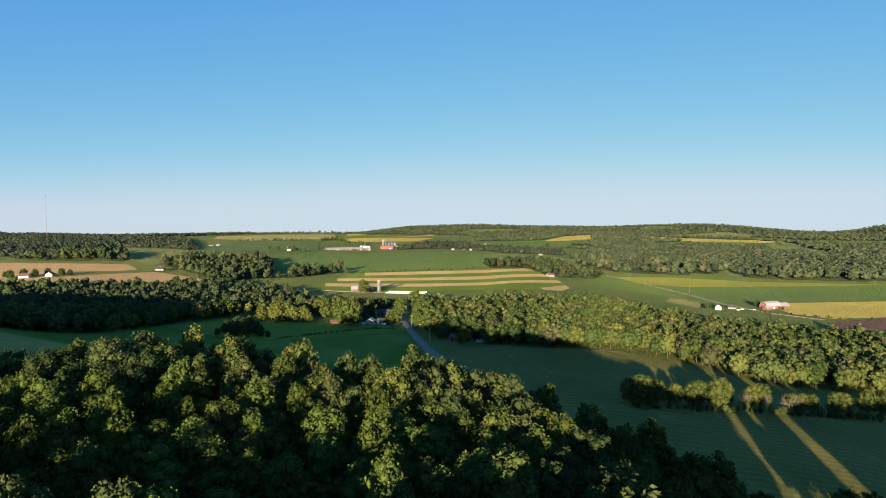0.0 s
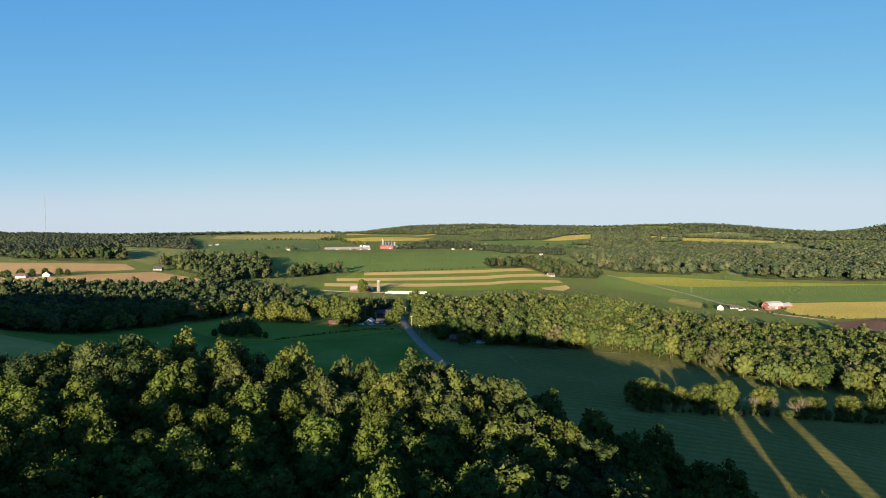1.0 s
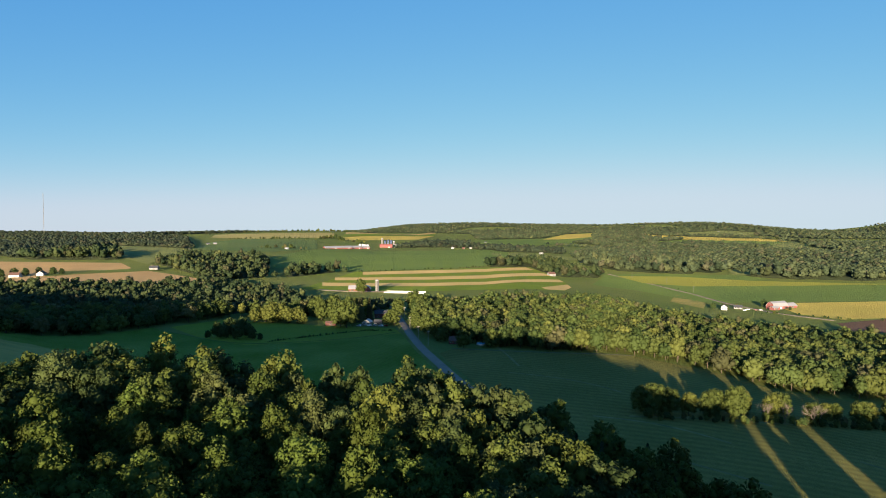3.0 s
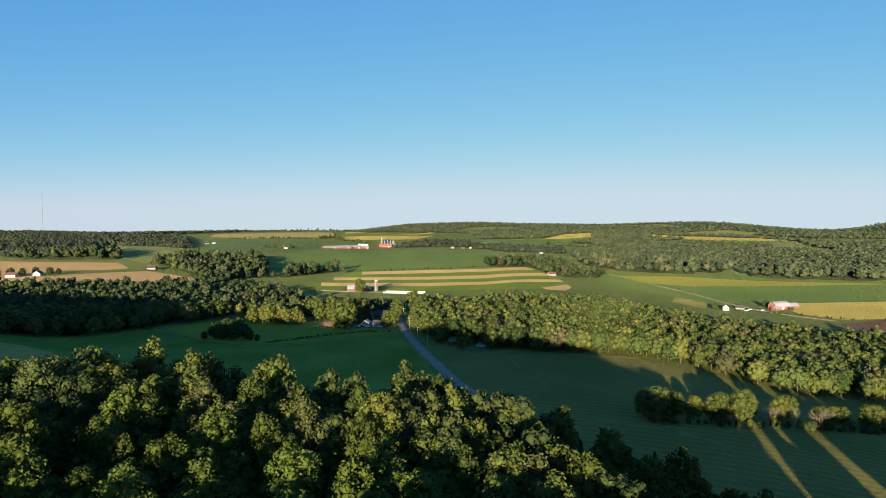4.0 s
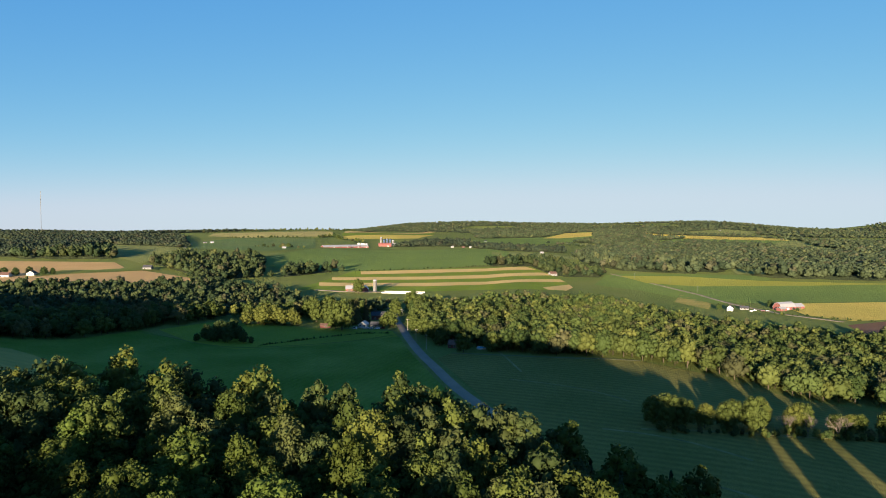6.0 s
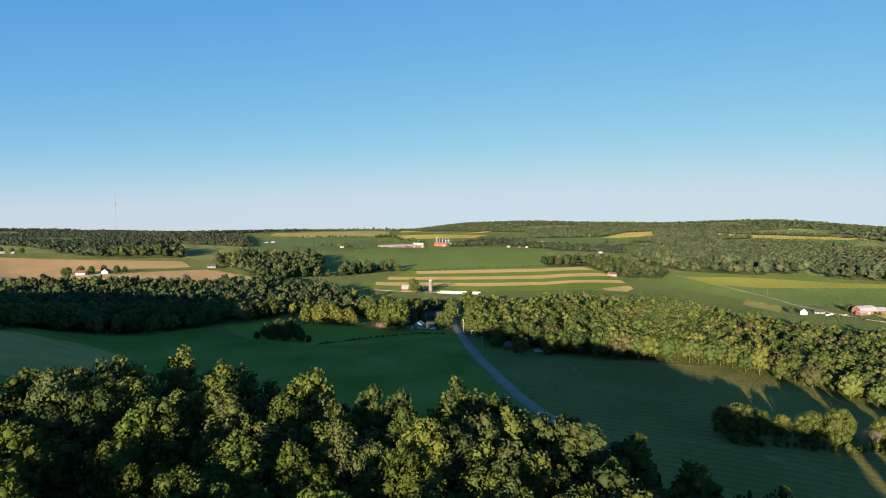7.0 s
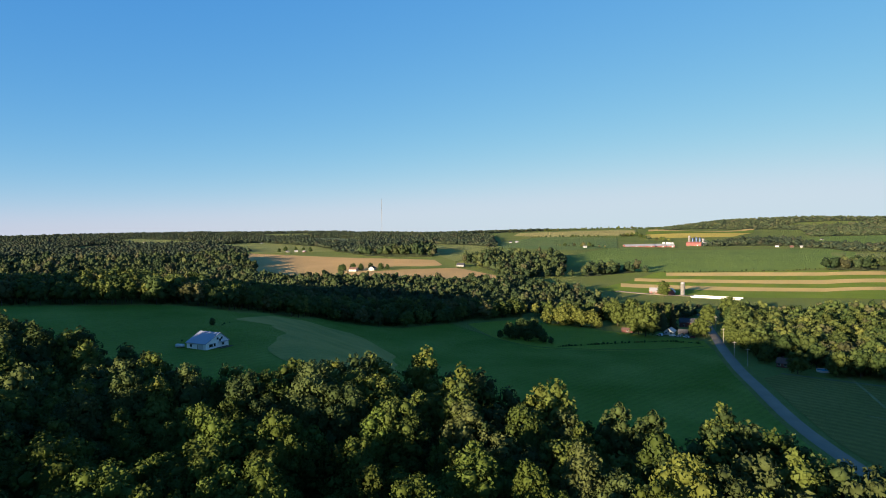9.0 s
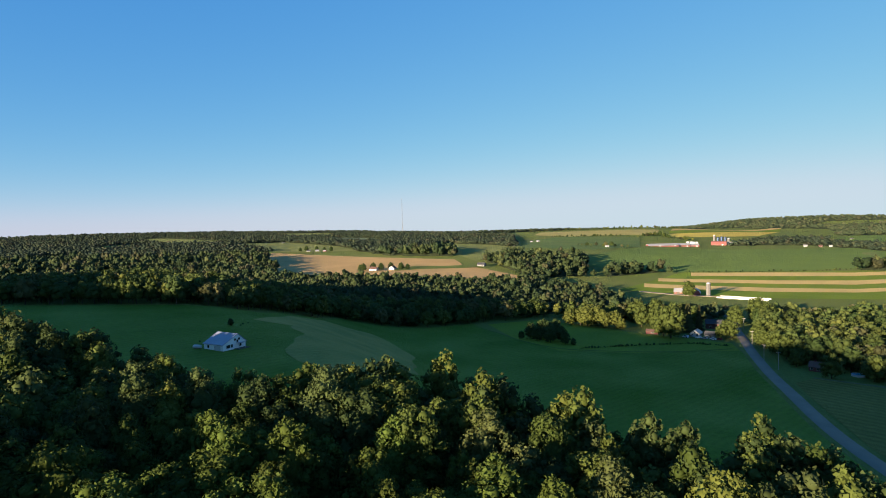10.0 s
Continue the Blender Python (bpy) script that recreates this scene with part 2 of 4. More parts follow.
def build_ground():
    angles = np.concatenate([np.linspace(-100, 100, 420), np.linspace(104, 256, 40)])
    radii = np.concatenate([np.linspace(0.5, 120, 13), 120 * 1.0225 ** np.arange(1, 168)])
    radii = radii[radii < 4930]
    a, r = np.meshgrid(np.radians(angles), radii)
    x, y = np.sin(a) * r, np.cos(a) * r
    z = land(x, y)
    n, m = len(angles), len(radii)
    verts = np.stack([x, y, z], -1).reshape(-1, 3)
    i, j = np.meshgrid(np.arange(m - 1), np.arange(n), indexing="ij")
    k = (j + 1) % n
    quads = np.stack([i * n + j, (i + 1) * n + j, (i + 1) * n + k, i * n + k], -1).reshape(-1, 4)[:, ::-1]
    verts = np.vstack([verts, [[0, 0, land(0, 0)]]])
    hub = np.column_stack([np.full(n, len(verts) - 1), np.arange(n), (np.arange(n) + 1) % n, (np.arange(n) + 1) % n])
    mesh = mesh_from("ground", verts, split_quads(np.vstack([quads, hub[:, [0, 2, 1, 1]]])), [GRASS])
    mesh.polygons.foreach_set("use_smooth", np.ones(len(mesh.polygons), bool))
    tagged(new("ground", mesh), "rolling green farmland with rough meadow grass", "ground", kind="structure")


build_ground()


def drape(name, corners, mat, label, category="field", lift=0.15, wobble=0.0):
    """A patch of land cover that follows the ground within an outline."""
    pts = np.array(corners, float)
    c = pts.mean(0)
    step = max(5.0, np.hypot(*c) / 55)
    ring = []
    for p, q in zip(pts, np.roll(pts, -1, 0)):
        k = max(1, int(np.hypot(*(q - p)) / step))
        for s in np.arange(k) / k:
            v = p + (q - p) * s
            if wobble:
                v = v + Vector(noise.noise_vector((v[0] / 30, v[1] / 30, 0.5))).xy * wobble
            ring.append((v[0], v[1]))
    lo, hi = pts.min(0), pts.max(0)
    gx, gy = np.meshgrid(np.arange(lo[0], hi[0], step), np.arange(lo[1], hi[1], step))
    gx, gy = gx.ravel(), gy.ravel()
    keep = inside(gx, gy, ring)
    flat = ring + list(zip(gx[keep], gy[keep]))
    from mathutils.geometry import delaunay_2d_cdt
    out = delaunay_2d_cdt([Vector(p) for p in flat], [(i, (i + 1) % len(ring)) for i in range(len(ring))], [], 1, 0.001)
    v = np.array([(p.x, p.y) for p in out[0]])
    far = np.hypot(v[:, 0], v[:, 1])
    z = land(v[:, 0], v[:, 1]) + lift + np.maximum(0, far - 300) * 0.00035
    tri = np.array([f for f in out[2] if len(f) == 3])
    mesh = mesh_from(name, np.column_stack([v, z]), tri, [mat])
    mesh.polygons.foreach_set("use_smooth", np.ones(len(mesh.polygons), bool))
    return tagged(new(name, mesh), label, category, kind="structure")


FIELDS = []


def field(name, corners, mat, label, lift=0.15, wobble=0.0):
    FIELDS.append(corners)
    return drape(name, corners, mat, label, "field", lift, wobble)


PASTURE = material("pasture", (0.24, 0.29, 0.035), 0.9, second=(0.19, 0.245, 0.035), scale=0.02, fine=0.5, blades=2.0)
field("crop_field", [(-302, 395), (-318, 440), (-290, 470), (-265, 480), (-240, 520), (-185, 478), (-139, 447), (-92, 462), (-33, 500), (-31, 495), (-19, 437), (-7, 389), (1, 355), (9, 326), (32, 272), (46, 236), (-60, 165), (-150, 150), (-300, 140), (-420, 150), (-470, 192), (-393, 240), (-324, 280), (-274, 312), (-294, 354)], LUSH, "lush dark green field of young crop")
field("pasture", [(-228, 526), (-199, 576), (-105, 543), (-40, 528), (-33, 501), (-92, 463), (-139, 448), (-185, 479)], PASTURE, "sunlit pasture with short grass")
field("hay_field", [(-2, 420), (7, 436), (80, 420), (126, 417), (160, 390), (185, 350), (300, 330), (330, 240), (200, 100), (64, 85), (30, 150), (38, 225), (44, 275), (22, 325), (10, 370)], MOWN, "mown grey-green hay field with tractor lines")
field("stubble_field", [(-241, 277), (-277, 335), (-292, 383), (-277, 394), (-265, 411), (-232, 392), (-203, 366), (-171, 324), (-104, 201), (-113, 198), (-136, 206), (-151, 211), (-165, 225), (-182, 246), (-200, 270), (-226, 291), (-231, 280)], PALE, "pale mown patch on a green hill", lift=0.3, wobble=5)
field("farm_field", [(-349, 1272), (-309, 1101), (-161, 1107), (-23, 1153), (132, 1246), (172, 1605), (128, 1760), (-321, 1581)], CORN, "broad bright green crop field")
field("strip_field", [(-200, 864), (-140, 850), (-25, 842), (178, 898), (203, 1000), (203, 1060), (173, 1215), (-23, 1147), (-157, 1100)], STRIP_GREEN, "green strips of a contour-farmed field")
for outline in (
    [(-142, 1099), (-23, 1135), (81, 1157), (162, 1210), (177, 1174), (78, 1113), (-2, 1091), (-136, 1058)],
    [(-176, 1013), (-30, 1033), (75, 1060), (183, 1137), (196, 1107), (71, 1012), (-20, 994), (-170, 977)],
    [(-183, 944), (-105, 947), (-28, 948), (68, 966), (199, 1058), (202, 1026), (65, 929), (-26, 905), (-100, 904), (-175, 904)],
    [(146, 915), (201, 997), (200, 960), (178, 903), (149, 892)],
):
    field("strip_field", outline, STRIP_TAN, "bare tan strip between green strips", lift=0.5)
field("tilled_field", [(-1135, 1172), (-891, 916), (-712, 778), (-507, 783), (-365, 850), (-345, 905), (-494, 988), (-559, 1076), (-802, 1105)], TAN, "bare tan tilled field")
field("farm_field", [(307, 1174), (251, 1037), (316, 1004), (374, 867), (490, 878), (627, 883), (1000, 1000), (1000, 1080), (778, 1091), (567, 1121), (445, 1173)], CORN, "bright green crop field beside a lane")
field("grass_field", [(330, 1165), (352, 1085), (420, 1050), (620, 1060), (800, 1075), (567, 1118), (445, 1168)], material("light_crop", (0.36, 0.34, 0.06), 0.9, scale=0.01, fine=0.5, vary=0.12, blades=2.0), "light yellow-green band of crop", lift=0.5)
field("grain_field", [(449, 826), (483, 866), (627, 883), (760, 880), (760, 760), (520, 725), (460, 714), (435, 759)], YELLOW, "ripe yellow grain field")
field("ploughed_field", [(434, 684), (520, 722), (700, 740), (600, 640), (436, 622), (414, 628)], BROWN, "ploughed brown soil")
field("grain_field", [(364, 964), (369, 866), (341, 810), (325, 884)], PALE, "small patch of pale stubble")
MEADOW = material("hillside_meadow", (0.27, 0.27, 0.085), 0.9, second=(0.20, 0.22, 0.07), scale=0.012, fine=0.5, rows=(60, 14.0, 0.08), blades=2.0)
field("meadow", [(-610, 1175), (-505, 1058), (-524, 1198), (-552, 1387), (-699, 1497), (-753, 1421)], MEADOW, "pale grass strips on a slope")
field("meadow", [(-537, 1349), (-380, 1383), (-324, 1596), (-416, 2041), (-673, 2027), (-699, 1769)], material("hillside_crop", (0.13, 0.19, 0.06), 0.9, second=(0.165, 0.205, 0.065), scale=0.01, fine=0.5, rows=(70, 16.0, 0.08), blades=2.0), "wide green hillside meadow")
field("grain_field", [(-857, 2323), (-440, 2491), (-388, 2200), (-636, 2029), (-803, 2126)], material("pale_grain", (0.44, 0.36, 0.13), 0.9, second=(0.36, 0.31, 0.11), scale=0.012, fine=0.5, vary=0.15, rows=(75, 10.0, 0.06), blades=2.0), "yellow grain on a hilltop")
field("strip_field", [(-411, 2621), (-43, 3635), (-41, 3466), (-390, 2462)], STRIP_TAN, "tan strip on a far hill")
field("strip_field", [(-390, 2436), (-41, 3430), (-42, 3055), (-370, 2285)], STRIP_GREEN, "green strip on a far hill")
field("strip_field", [(-368, 2271), (-41, 2996), (-94, 2400), (-346, 2115)], YELLOW, "yellow strip on a far hill")
field("farm_field", [(73, 2126), (188, 2654), (456, 2799), (640, 3203), (805, 3324), (637, 2595), (347, 2138), (136, 1928)], CORN, "far green field")
field("grain_field", [(437, 2685), (640, 3203), (798, 3248), (683, 2823), (509, 2677)], YELLOW, "far yellow field", lift=0.8)
field("meadow", [(128, 1607), (237, 1549), (325, 1441), (314, 1391), (205, 1429), (118, 1480)], MEADOW, "pale meadow beside a lane")
field("grain_field", [(997, 2954), (1241, 2829), (1458, 2594), (1382, 2459), (1107, 2528), (914, 2711)], YELLOW, "far yellow grain field")
field("meadow", [(1236, 2376), (1441, 2503), (1273, 2113), (1258, 1889), (1128, 1875), (1086, 2018)], MEADOW, "far green clearing")
field("meadow", [(1256, 3273), (1583, 3392), (1647, 3214), (1513, 3008), (1210, 2944)], MEADOW, "far hillside pasture")
field("meadow", [(591, 1280), (673, 1303), (633, 1206), (566, 1203)], MEADOW, "small clearing at a wood's edge")
field("grain_field", [(-1702, 1520), (-1617, 1705), (-1120, 1419), (-929, 1261), (-1022, 1211), (-1132, 1188), (-1402, 1324)], MEADOW, "pale green field on a far slope")
field("grain_field", [(-2725, 2837), (-2568, 3076), (-2132, 2655), (-2267, 2409)], MEADOW, "far light green field")
field("tilled_field", [(-2043, 2457), (-1544, 2161), (-1278, 1901), (-1169, 1588), (-1455, 1796)], material("blue_green_crop", (0.15, 0.18, 0.10), 0.9, blades=2.0), "grey-green far field")
field("meadow", [(-2809, 1950), (-2589, 2043), (-2010, 1844), (-1702, 1520), (-1821, 1386)], MEADOW, "far pasture among woods")

field("grass_strip", [(-586, 914), (-571, 953), (-522, 962), (-499, 983), (-498, 1026), (-472, 998), (-449, 998), (-442, 983), (-478, 945), (-509, 922), (-533, 905), (-560, 875)], GRASS, "green grass strip through a tilled field", lift=0.6)
field("meadow", [(-2018, 1243), (-2090, 1388), (-2168, 1529), (-1873, 1343), (-1809, 1208), (-1783, 1112)], MEADOW, "grey-green field between far woods")
field("meadow", [(-2826, 1956), (-2826, 2056), (-2497, 2003), (-2268, 1839), (-2273, 1717), (-2558, 1786)], MEADOW, "pale field on a wooded slope")
field("meadow", [(-867, 1496), (-869, 1603), (-797, 1563), (-665, 1480), (-629, 1399), (-688, 1362), (-730, 1347), (-787, 1370)], MEADOW, "pale field at the foot of a wood")
field("farm_field", [(-1534, 2109), (-1410, 2015), (-1212, 1760), (-1179, 1684), (-1199, 1648)], PASTURE, "light green field among far woods")
field("farm_field", [(821, 2418), (1018, 2576), (1247, 2605), (1300, 2519), (1368, 2433), (1292, 2278), (1117, 2164), (1081, 2258), (965, 2385), (801, 2294)], CORN, "dark green field on the low ridge")
field("grain_field", [(1016, 3076), (1085, 2955), (1181, 2792), (1296, 2708), (1414, 2716), (1335, 2565), (1200, 2555), (1069, 2582), (976, 2655), (904, 2737)], YELLOW, "long yellow strip below the far ridge", lift=1.0)
field("farm_field", [(325, 1183), (387, 1202), (465, 1202), (573, 1193), (608, 1154), (581, 1124), (486, 1120), (380, 1116), (324, 1140)], CORN, "dull green band beside a farm lane")

ROAD = [(45, 256), (36, 275), (24, 303), (14, 328), (6, 355), (-2, 389), (-14, 437), (-26, 500), (-34, 552), (-41, 590), (-46, 640), (-58, 690)]


def strip(name, points, width, mat, label, category, lift):
    """A ribbon of even width along a line over the ground."""
    line = []
    for p, q in zip(points, points[1:]):
        k = max(1, int(math.dist(p, q) / 6))
        line += [(p[0] + (q[0] - p[0]) * i / k, p[1] + (q[1] - p[1]) * i / k) for i in range(k)]
    line = np.array(line + [points[-1]], float)
    for _ in range(6):
        line[1:-1] = (line[:-2] + 2 * line[1:-1] + line[2:]) / 4
    d = np.gradient(line, axis=0)
    d /= np.hypot(d[:, 0], d[:, 1])[:, None]
    side = np.column_stack([d[:, 1], -d[:, 0]])
    offs = (-width / 2 - 0.4, -width / 2, 0, width / 2, width / 2 + 0.4)
    v = np.vstack([np.column_stack([line + side * o, land(*(line + side * o).T) + (lift if abs(o) <= width / 2 else 0.02) + np.hypot(*line.T) * 0.0003]) for o in offs])
    n = len(line)
    quads = [(r * n + i, (r + 1) * n + i, (r + 1) * n + i + 1, r * n + i + 1) for r in range(4) for i in range(n - 1)]
    return tagged(new(name, mesh_from(name, v, quads, [mat])), label, category, kind="structure")


FIELDS.append([(-54, 600), (-38, 500), (-24, 437), (-10, 389), (8, 328), (24, 330), (6, 390), (-8, 440), (-20, 505), (-34, 600), (-38, 700), (-60, 700)])
VERGE = material("road_verge_grass", (0.19, 0.20, 0.06), 0.95, second=(0.14, 0.17, 0.045), scale=0.1, fine=1.0, blades=1.5)
strip("verge", ROAD[1:], 11.0, VERGE, "rough grass verge beside the road", "verge", 0.2)
strip("road", ROAD, 6.0, ASPHALT, "two-lane grey asphalt country road", "road", 0.42)

# ---- trees ----
rng = np.random.default_rng(7)


def ico(levels):
    bm = bmesh.new()
    bmesh.ops.create_icosphere(bm, subdivisions=levels, radius=1.0)
    v = np.array([p.co[:] for p in bm.verts])
    f = np.array([[p.index for p in q.verts] for q in bm.faces])
    bm.free()
    return v, f


ICO, BALL = ico(1), ico(2)


def cards(centers, normals, sizes, r):
    """Small folded leaf sprays as four-cornered faces."""
    n = len(centers)
    t = np.cross(normals, r.normal(size=(n, 3)))
    t /= np.linalg.norm(t, axis=1)[:, None] + 1e-9
    b = np.cross(normals, t)
    s = sizes[:, None]
    bend = normals * s * 0.22
    v = np.stack([centers + t * s * 0.62 - bend, centers + b * s * 0.42, centers - t * s * 0.62 - bend, centers - b * s * 0.42], 1).reshape(-1, 3)
    return v, np.arange(n * 4).reshape(n, 4)


def unit(v):
    return v / (np.linalg.norm(v, axis=1)[:, None] + 1e-9)


def crown_shape(r, height, radius, lobes, sprays, size, base=0.28, ball=None, lobe=(0.34, 0.50), lean=0.0, taper=0.0, ruff=0.42, depth=(0.76, 0.92)):
    """A broadleaf crown: swelling lobes round a middle, their outer skin set thickly with leaf sprays.
    Returns vertices and four-cornered faces."""
    ball = ball or BALL
    half = height * (1 - base) / 2
    mid = np.array([0, 0, height * base + 0.92 * half])
    tilt = r.uniform(-lean, lean, 2) * radius
    C, E = [mid], [np.array([radius * 0.74, radius * 0.74, half * 0.78])]
    for i in range(lobes):
        u = 1 - 1.7 * (i + r.uniform(0.2, 0.8)) / lobes
        a = i * 2.39996 + r.uniform(-0.4, 0.4)
        lr = radius * r.uniform(*lobe)
        side = math.sqrt(max(0.0, 1 - u * u)) * (1 - taper * max(u, 0)) * (radius - 0.85 * lr)
        d = np.array([math.cos(a) * side, math.sin(a) * side, u * (half - 0.75 * lr)]) * r.uniform(0.92, 1.10)
        C.append(mid + d + np.array([*(tilt * u), 0]))
        E.append(lr * np.array([1, 1, r.uniform(0.85, 1.15)]))
    area = np.array([e[0] * e[2] for e in E])
    P, N = [], []
    for i, (c, e) in enumerate(zip(C, E)):
        k = int(4.0 * sprays * area[i] / area.sum()) + 6
        n = unit(r.normal(size=(k, 3)))
        n = n[n[:, 2] > -0.75]
        p = c + n * e * r.uniform(0.86, 1.06 + 0.2 * ruff, (len(n), 1))
        free = np.ones(len(p), bool)
        for j, (c2, e2) in enumerate(zip(C, E)):
            if j != i:
                free &= (((p - c2) / (e2 * 0.94)) ** 2).sum(1) > 1
        P.append(p[free])
        N.append(unit(n / e)[free])
    P, N = np.vstack(P), np.vstack(N)
    some = r.permutation(len(P))[:sprays]
    P, N = P[some], N[some]
    v, q = cards(P, unit(N + r.normal(size=N.shape) * ruff + np.array([0, 0, 0.12])), size * r.uniform(0.6, 1.4, len(P)), r)
    V, Q, off = [v], [q], len(v)
    for i, (c, e) in enumerate(zip(C, E)):
        b = BALL if i == 0 else ball
        v = c + b[0] * e * r.uniform(*depth, (len(b[0]), 1))
        V.append(v)
        Q.append(np.column_stack([b[1], b[1][:, 2]]) + off)
        off += len(v)
    return np.vstack(V), np.vstack(Q)


def trunk_bm(height, girth, r):
    bm = bmesh.new()
    rings = []
    for h, w in ((0, 1.35), (0.06, 1.0), (0.4, 0.8), (0.8, 0.35)):
        ring = []
        for k in range(7):
            a = k / 7 * math.tau
            ring.append(bm.verts.new((math.cos(a) * girth * w + 0.25 * h, math.sin(a) * girth * w, h * height)))
        rings.append(ring)
    for lo, hi in zip(rings, rings[1:]):
        for k in range(7):
            bm.faces.new((lo[k], lo[(k + 1) % 7], hi[(k + 1) % 7], hi[k]))
    for k in range(5):
        a, h0 = k * 1.3 + 0.4, (0.38 + 0.09 * k) * height
        d = Vector((math.cos(a), math.sin(a), 0.9))
        root, tip = Vector((0, 0, h0)), Vector((0, 0, h0)) + d * height * 0.2
        s = Vector((-math.sin(a), math.cos(a), 0)) * girth * 0.3
        u = Vector((0, 0, girth * 0.3))
        low = [bm.verts.new(root + x) for x in (s, -s - u, u)]
        top = [bm.verts.new(tip + x * 0.3) for x in (s, -s - u, u)]
        for j in range(3):
            bm.faces.new((low[j], low[(j + 1) % 3], top[(j + 1) % 3], top[j]))
    return bm


NEAR_KINDS, NEAR_SHAPES = [], []
for k in range(10):
    r = np.random.default_rng(100 + k)
    v, q = crown_shape(r, 21.0, r.uniform(3.9, 5.2), int(r.integers(20, 28)), 1900, 0.44, base=r.uniform(0.2, 0.32), ball=ICO, lobe=(0.20, 0.40), ruff=0.62, depth=(0.6, 0.82), lean=0.14, taper=r.uniform(0.0, 0.35))
    NEAR_SHAPES.append((v, q))
    NEAR_KINDS.append((mesh_from("crown", v, split_quads(q), [NEAR_LEAF]), r))
MID_KINDS, NEXT_KINDS, FAR_KINDS, EDGE_KINDS = [], [], [], []
for k in range(8):
    r = np.random.default_rng(200 + k)
    EDGE_KINDS.append(crown_shape(r, 20.5, r.uniform(3.9, 5.1), 16, 760, 0.62, base=r.uniform(0.2, 0.32), ball=ICO, lobe=(0.22, 0.42), ruff=0.58, depth=(0.62, 0.84), lean=0.14, taper=r.uniform(0.0, 0.35)))
    MID_KINDS.append(crown_shape(r, 15.8 * r.uniform(0.9, 1.08), r.uniform(5.0, 6.8), 11, 200, 1.12, lobe=(0.28, 0.46), ruff=0.5, depth=(0.68, 0.88), base=r.uniform(0.04, 0.12), ball=ICO, lean=0.1, taper=r.uniform(0.0, 0.3)))
    NEXT_KINDS.append(crown_shape(r, 15.5 * r.uniform(0.9, 1.1), r.uniform(5.2, 6.6), 5, 30, 1.8, base=0.1, ball=ICO))
    FAR_KINDS.append(crown_shape(r, 14.0 * r.uniform(0.9, 1.1), r.uniform(5.6, 7.2), 3, 8, 2.2, base=0.1, ball=ICO, lobe=(0.5, 0.7)))
for k, (v, q) in enumerate(FAR_KINDS):
    FAR_KINDS[k] = (v, q[(q < 32).all(1) | (q >= 32 + len(BALL[0])).all(1)])


def trunk_tri(height):
    a = np.arange(4) * math.pi / 2
    lo = np.column_stack([np.cos(a) * 0.3, np.sin(a) * 0.3, np.zeros(4)])
    hi = np.column_stack([np.cos(a) * 0.15, np.sin(a) * 0.15, np.full(4, height)])
    q = [(k, (k + 1) % 4, 4 + (k + 1) % 4, 4 + k) for k in range(4)]
    return np.vstack([lo, hi]), np.array(q)


def woodland(name, spots, kinds, label, mats=None, category="woodland", tall=(0.8, 1.2), wide=1.0, trunk=0.0, top=None):
    """Many trees joined into one object; spots are rows of x, y, scale."""
    spots = np.asarray(spots, float)
    if not len(spots):
        return None
    mats = mats or LEAF
    V, Q, M, T, off = [], [], [], [], 0
    n = len(spots)
    ground = land(spots[:, 0], spots[:, 1])
    pick, turn = rng.integers(len(kinds), size=n), rng.uniform(0, math.tau, n)
    rise = spots[:, 2] * rng.uniform(*tall, n)
    skin = rng.choice(len(mats), size=n, p=([0.42, 0.33, 0.13, 0.12] if len(mats) == 4 else None))
    tint = rng.uniform(0, 1, n)
    for k, (v, q) in enumerate(kinds + [trunk_tri(1.0)]):
        shaft = k == len(kinds)
        w = np.arange(n) if shaft else np.nonzero(pick == k)[0]
        if (shaft and not trunk) or not len(w):
            continue
        t = rise[w]
        if top is not None:
            t = (np.array([top(x) for x in spots[w, 0]]) - ground[w]) / v[:, 2].max() * rng.uniform(0.985, 1.0, len(w))
        c, d = (np.cos(turn[w]) * spots[w, 2] * wide)[:, None], (np.sin(turn[w]) * spots[w, 2] * wide)[:, None]
        if shaft:
            t = rise[w] * 9
        P = np.stack([v[:, 0] * c - v[:, 1] * d + spots[w, :1], v[:, 0] * d + v[:, 1] * c + spots[w, 1:2], v[:, 2] * t[:, None] + ground[w][:, None] - 0.3], -1)
        V.append(P.reshape(-1, 3))
        Q.append((q[None] + (np.arange(len(w)) * len(v))[:, None, None]).reshape(-1, 4) + off)
        M.append(np.repeat(np.full(len(w), len(mats)) if shaft else skin[w], len(q)))
        T.append(np.repeat(tint[w], len(v)))
        off += len(V[-1])
    Q, M = np.vstack(Q), np.concatenate(M)
    tri = Q[:, 3] == Q[:, 2]
    faces = np.vstack([Q[tri][:, :3], Q[~tri][:, :3], Q[~tri][:, [0, 2, 3]]])
    which = np.concatenate([M[tri], M[~tri], M[~tri]])
    mesh = mesh_from(name, np.vstack(V), faces, list(mats) + [BARK], which)
    mesh.attributes.new("tint", "FLOAT", "POINT").data.foreach_set("value", np.concatenate(T).astype(np.float32))
    return tagged(new(name, mesh), label, category, kind="stuff")


def scatter(corners, step, jitter=0.4):
    """Uneven spots about step apart within an outline."""
    p = np.array(corners, float)
    lo, hi = p.min(0), p.max(0)
    gx, gy = np.meshgrid(np.arange(lo[0], hi[0], step), np.arange(lo[1], hi[1], step * 0.87))
    gx[1::2] += step / 2
    gx = gx + rng.uniform(-jitter, jitter, gx.shape) * step
    gy = gy + rng.uniform(-jitter, jitter, gy.shape) * step
    gx, gy = gx.ravel(), gy.ravel()
    keep = inside(gx, gy, corners)
    return np.column_stack([gx[keep], gy[keep]])


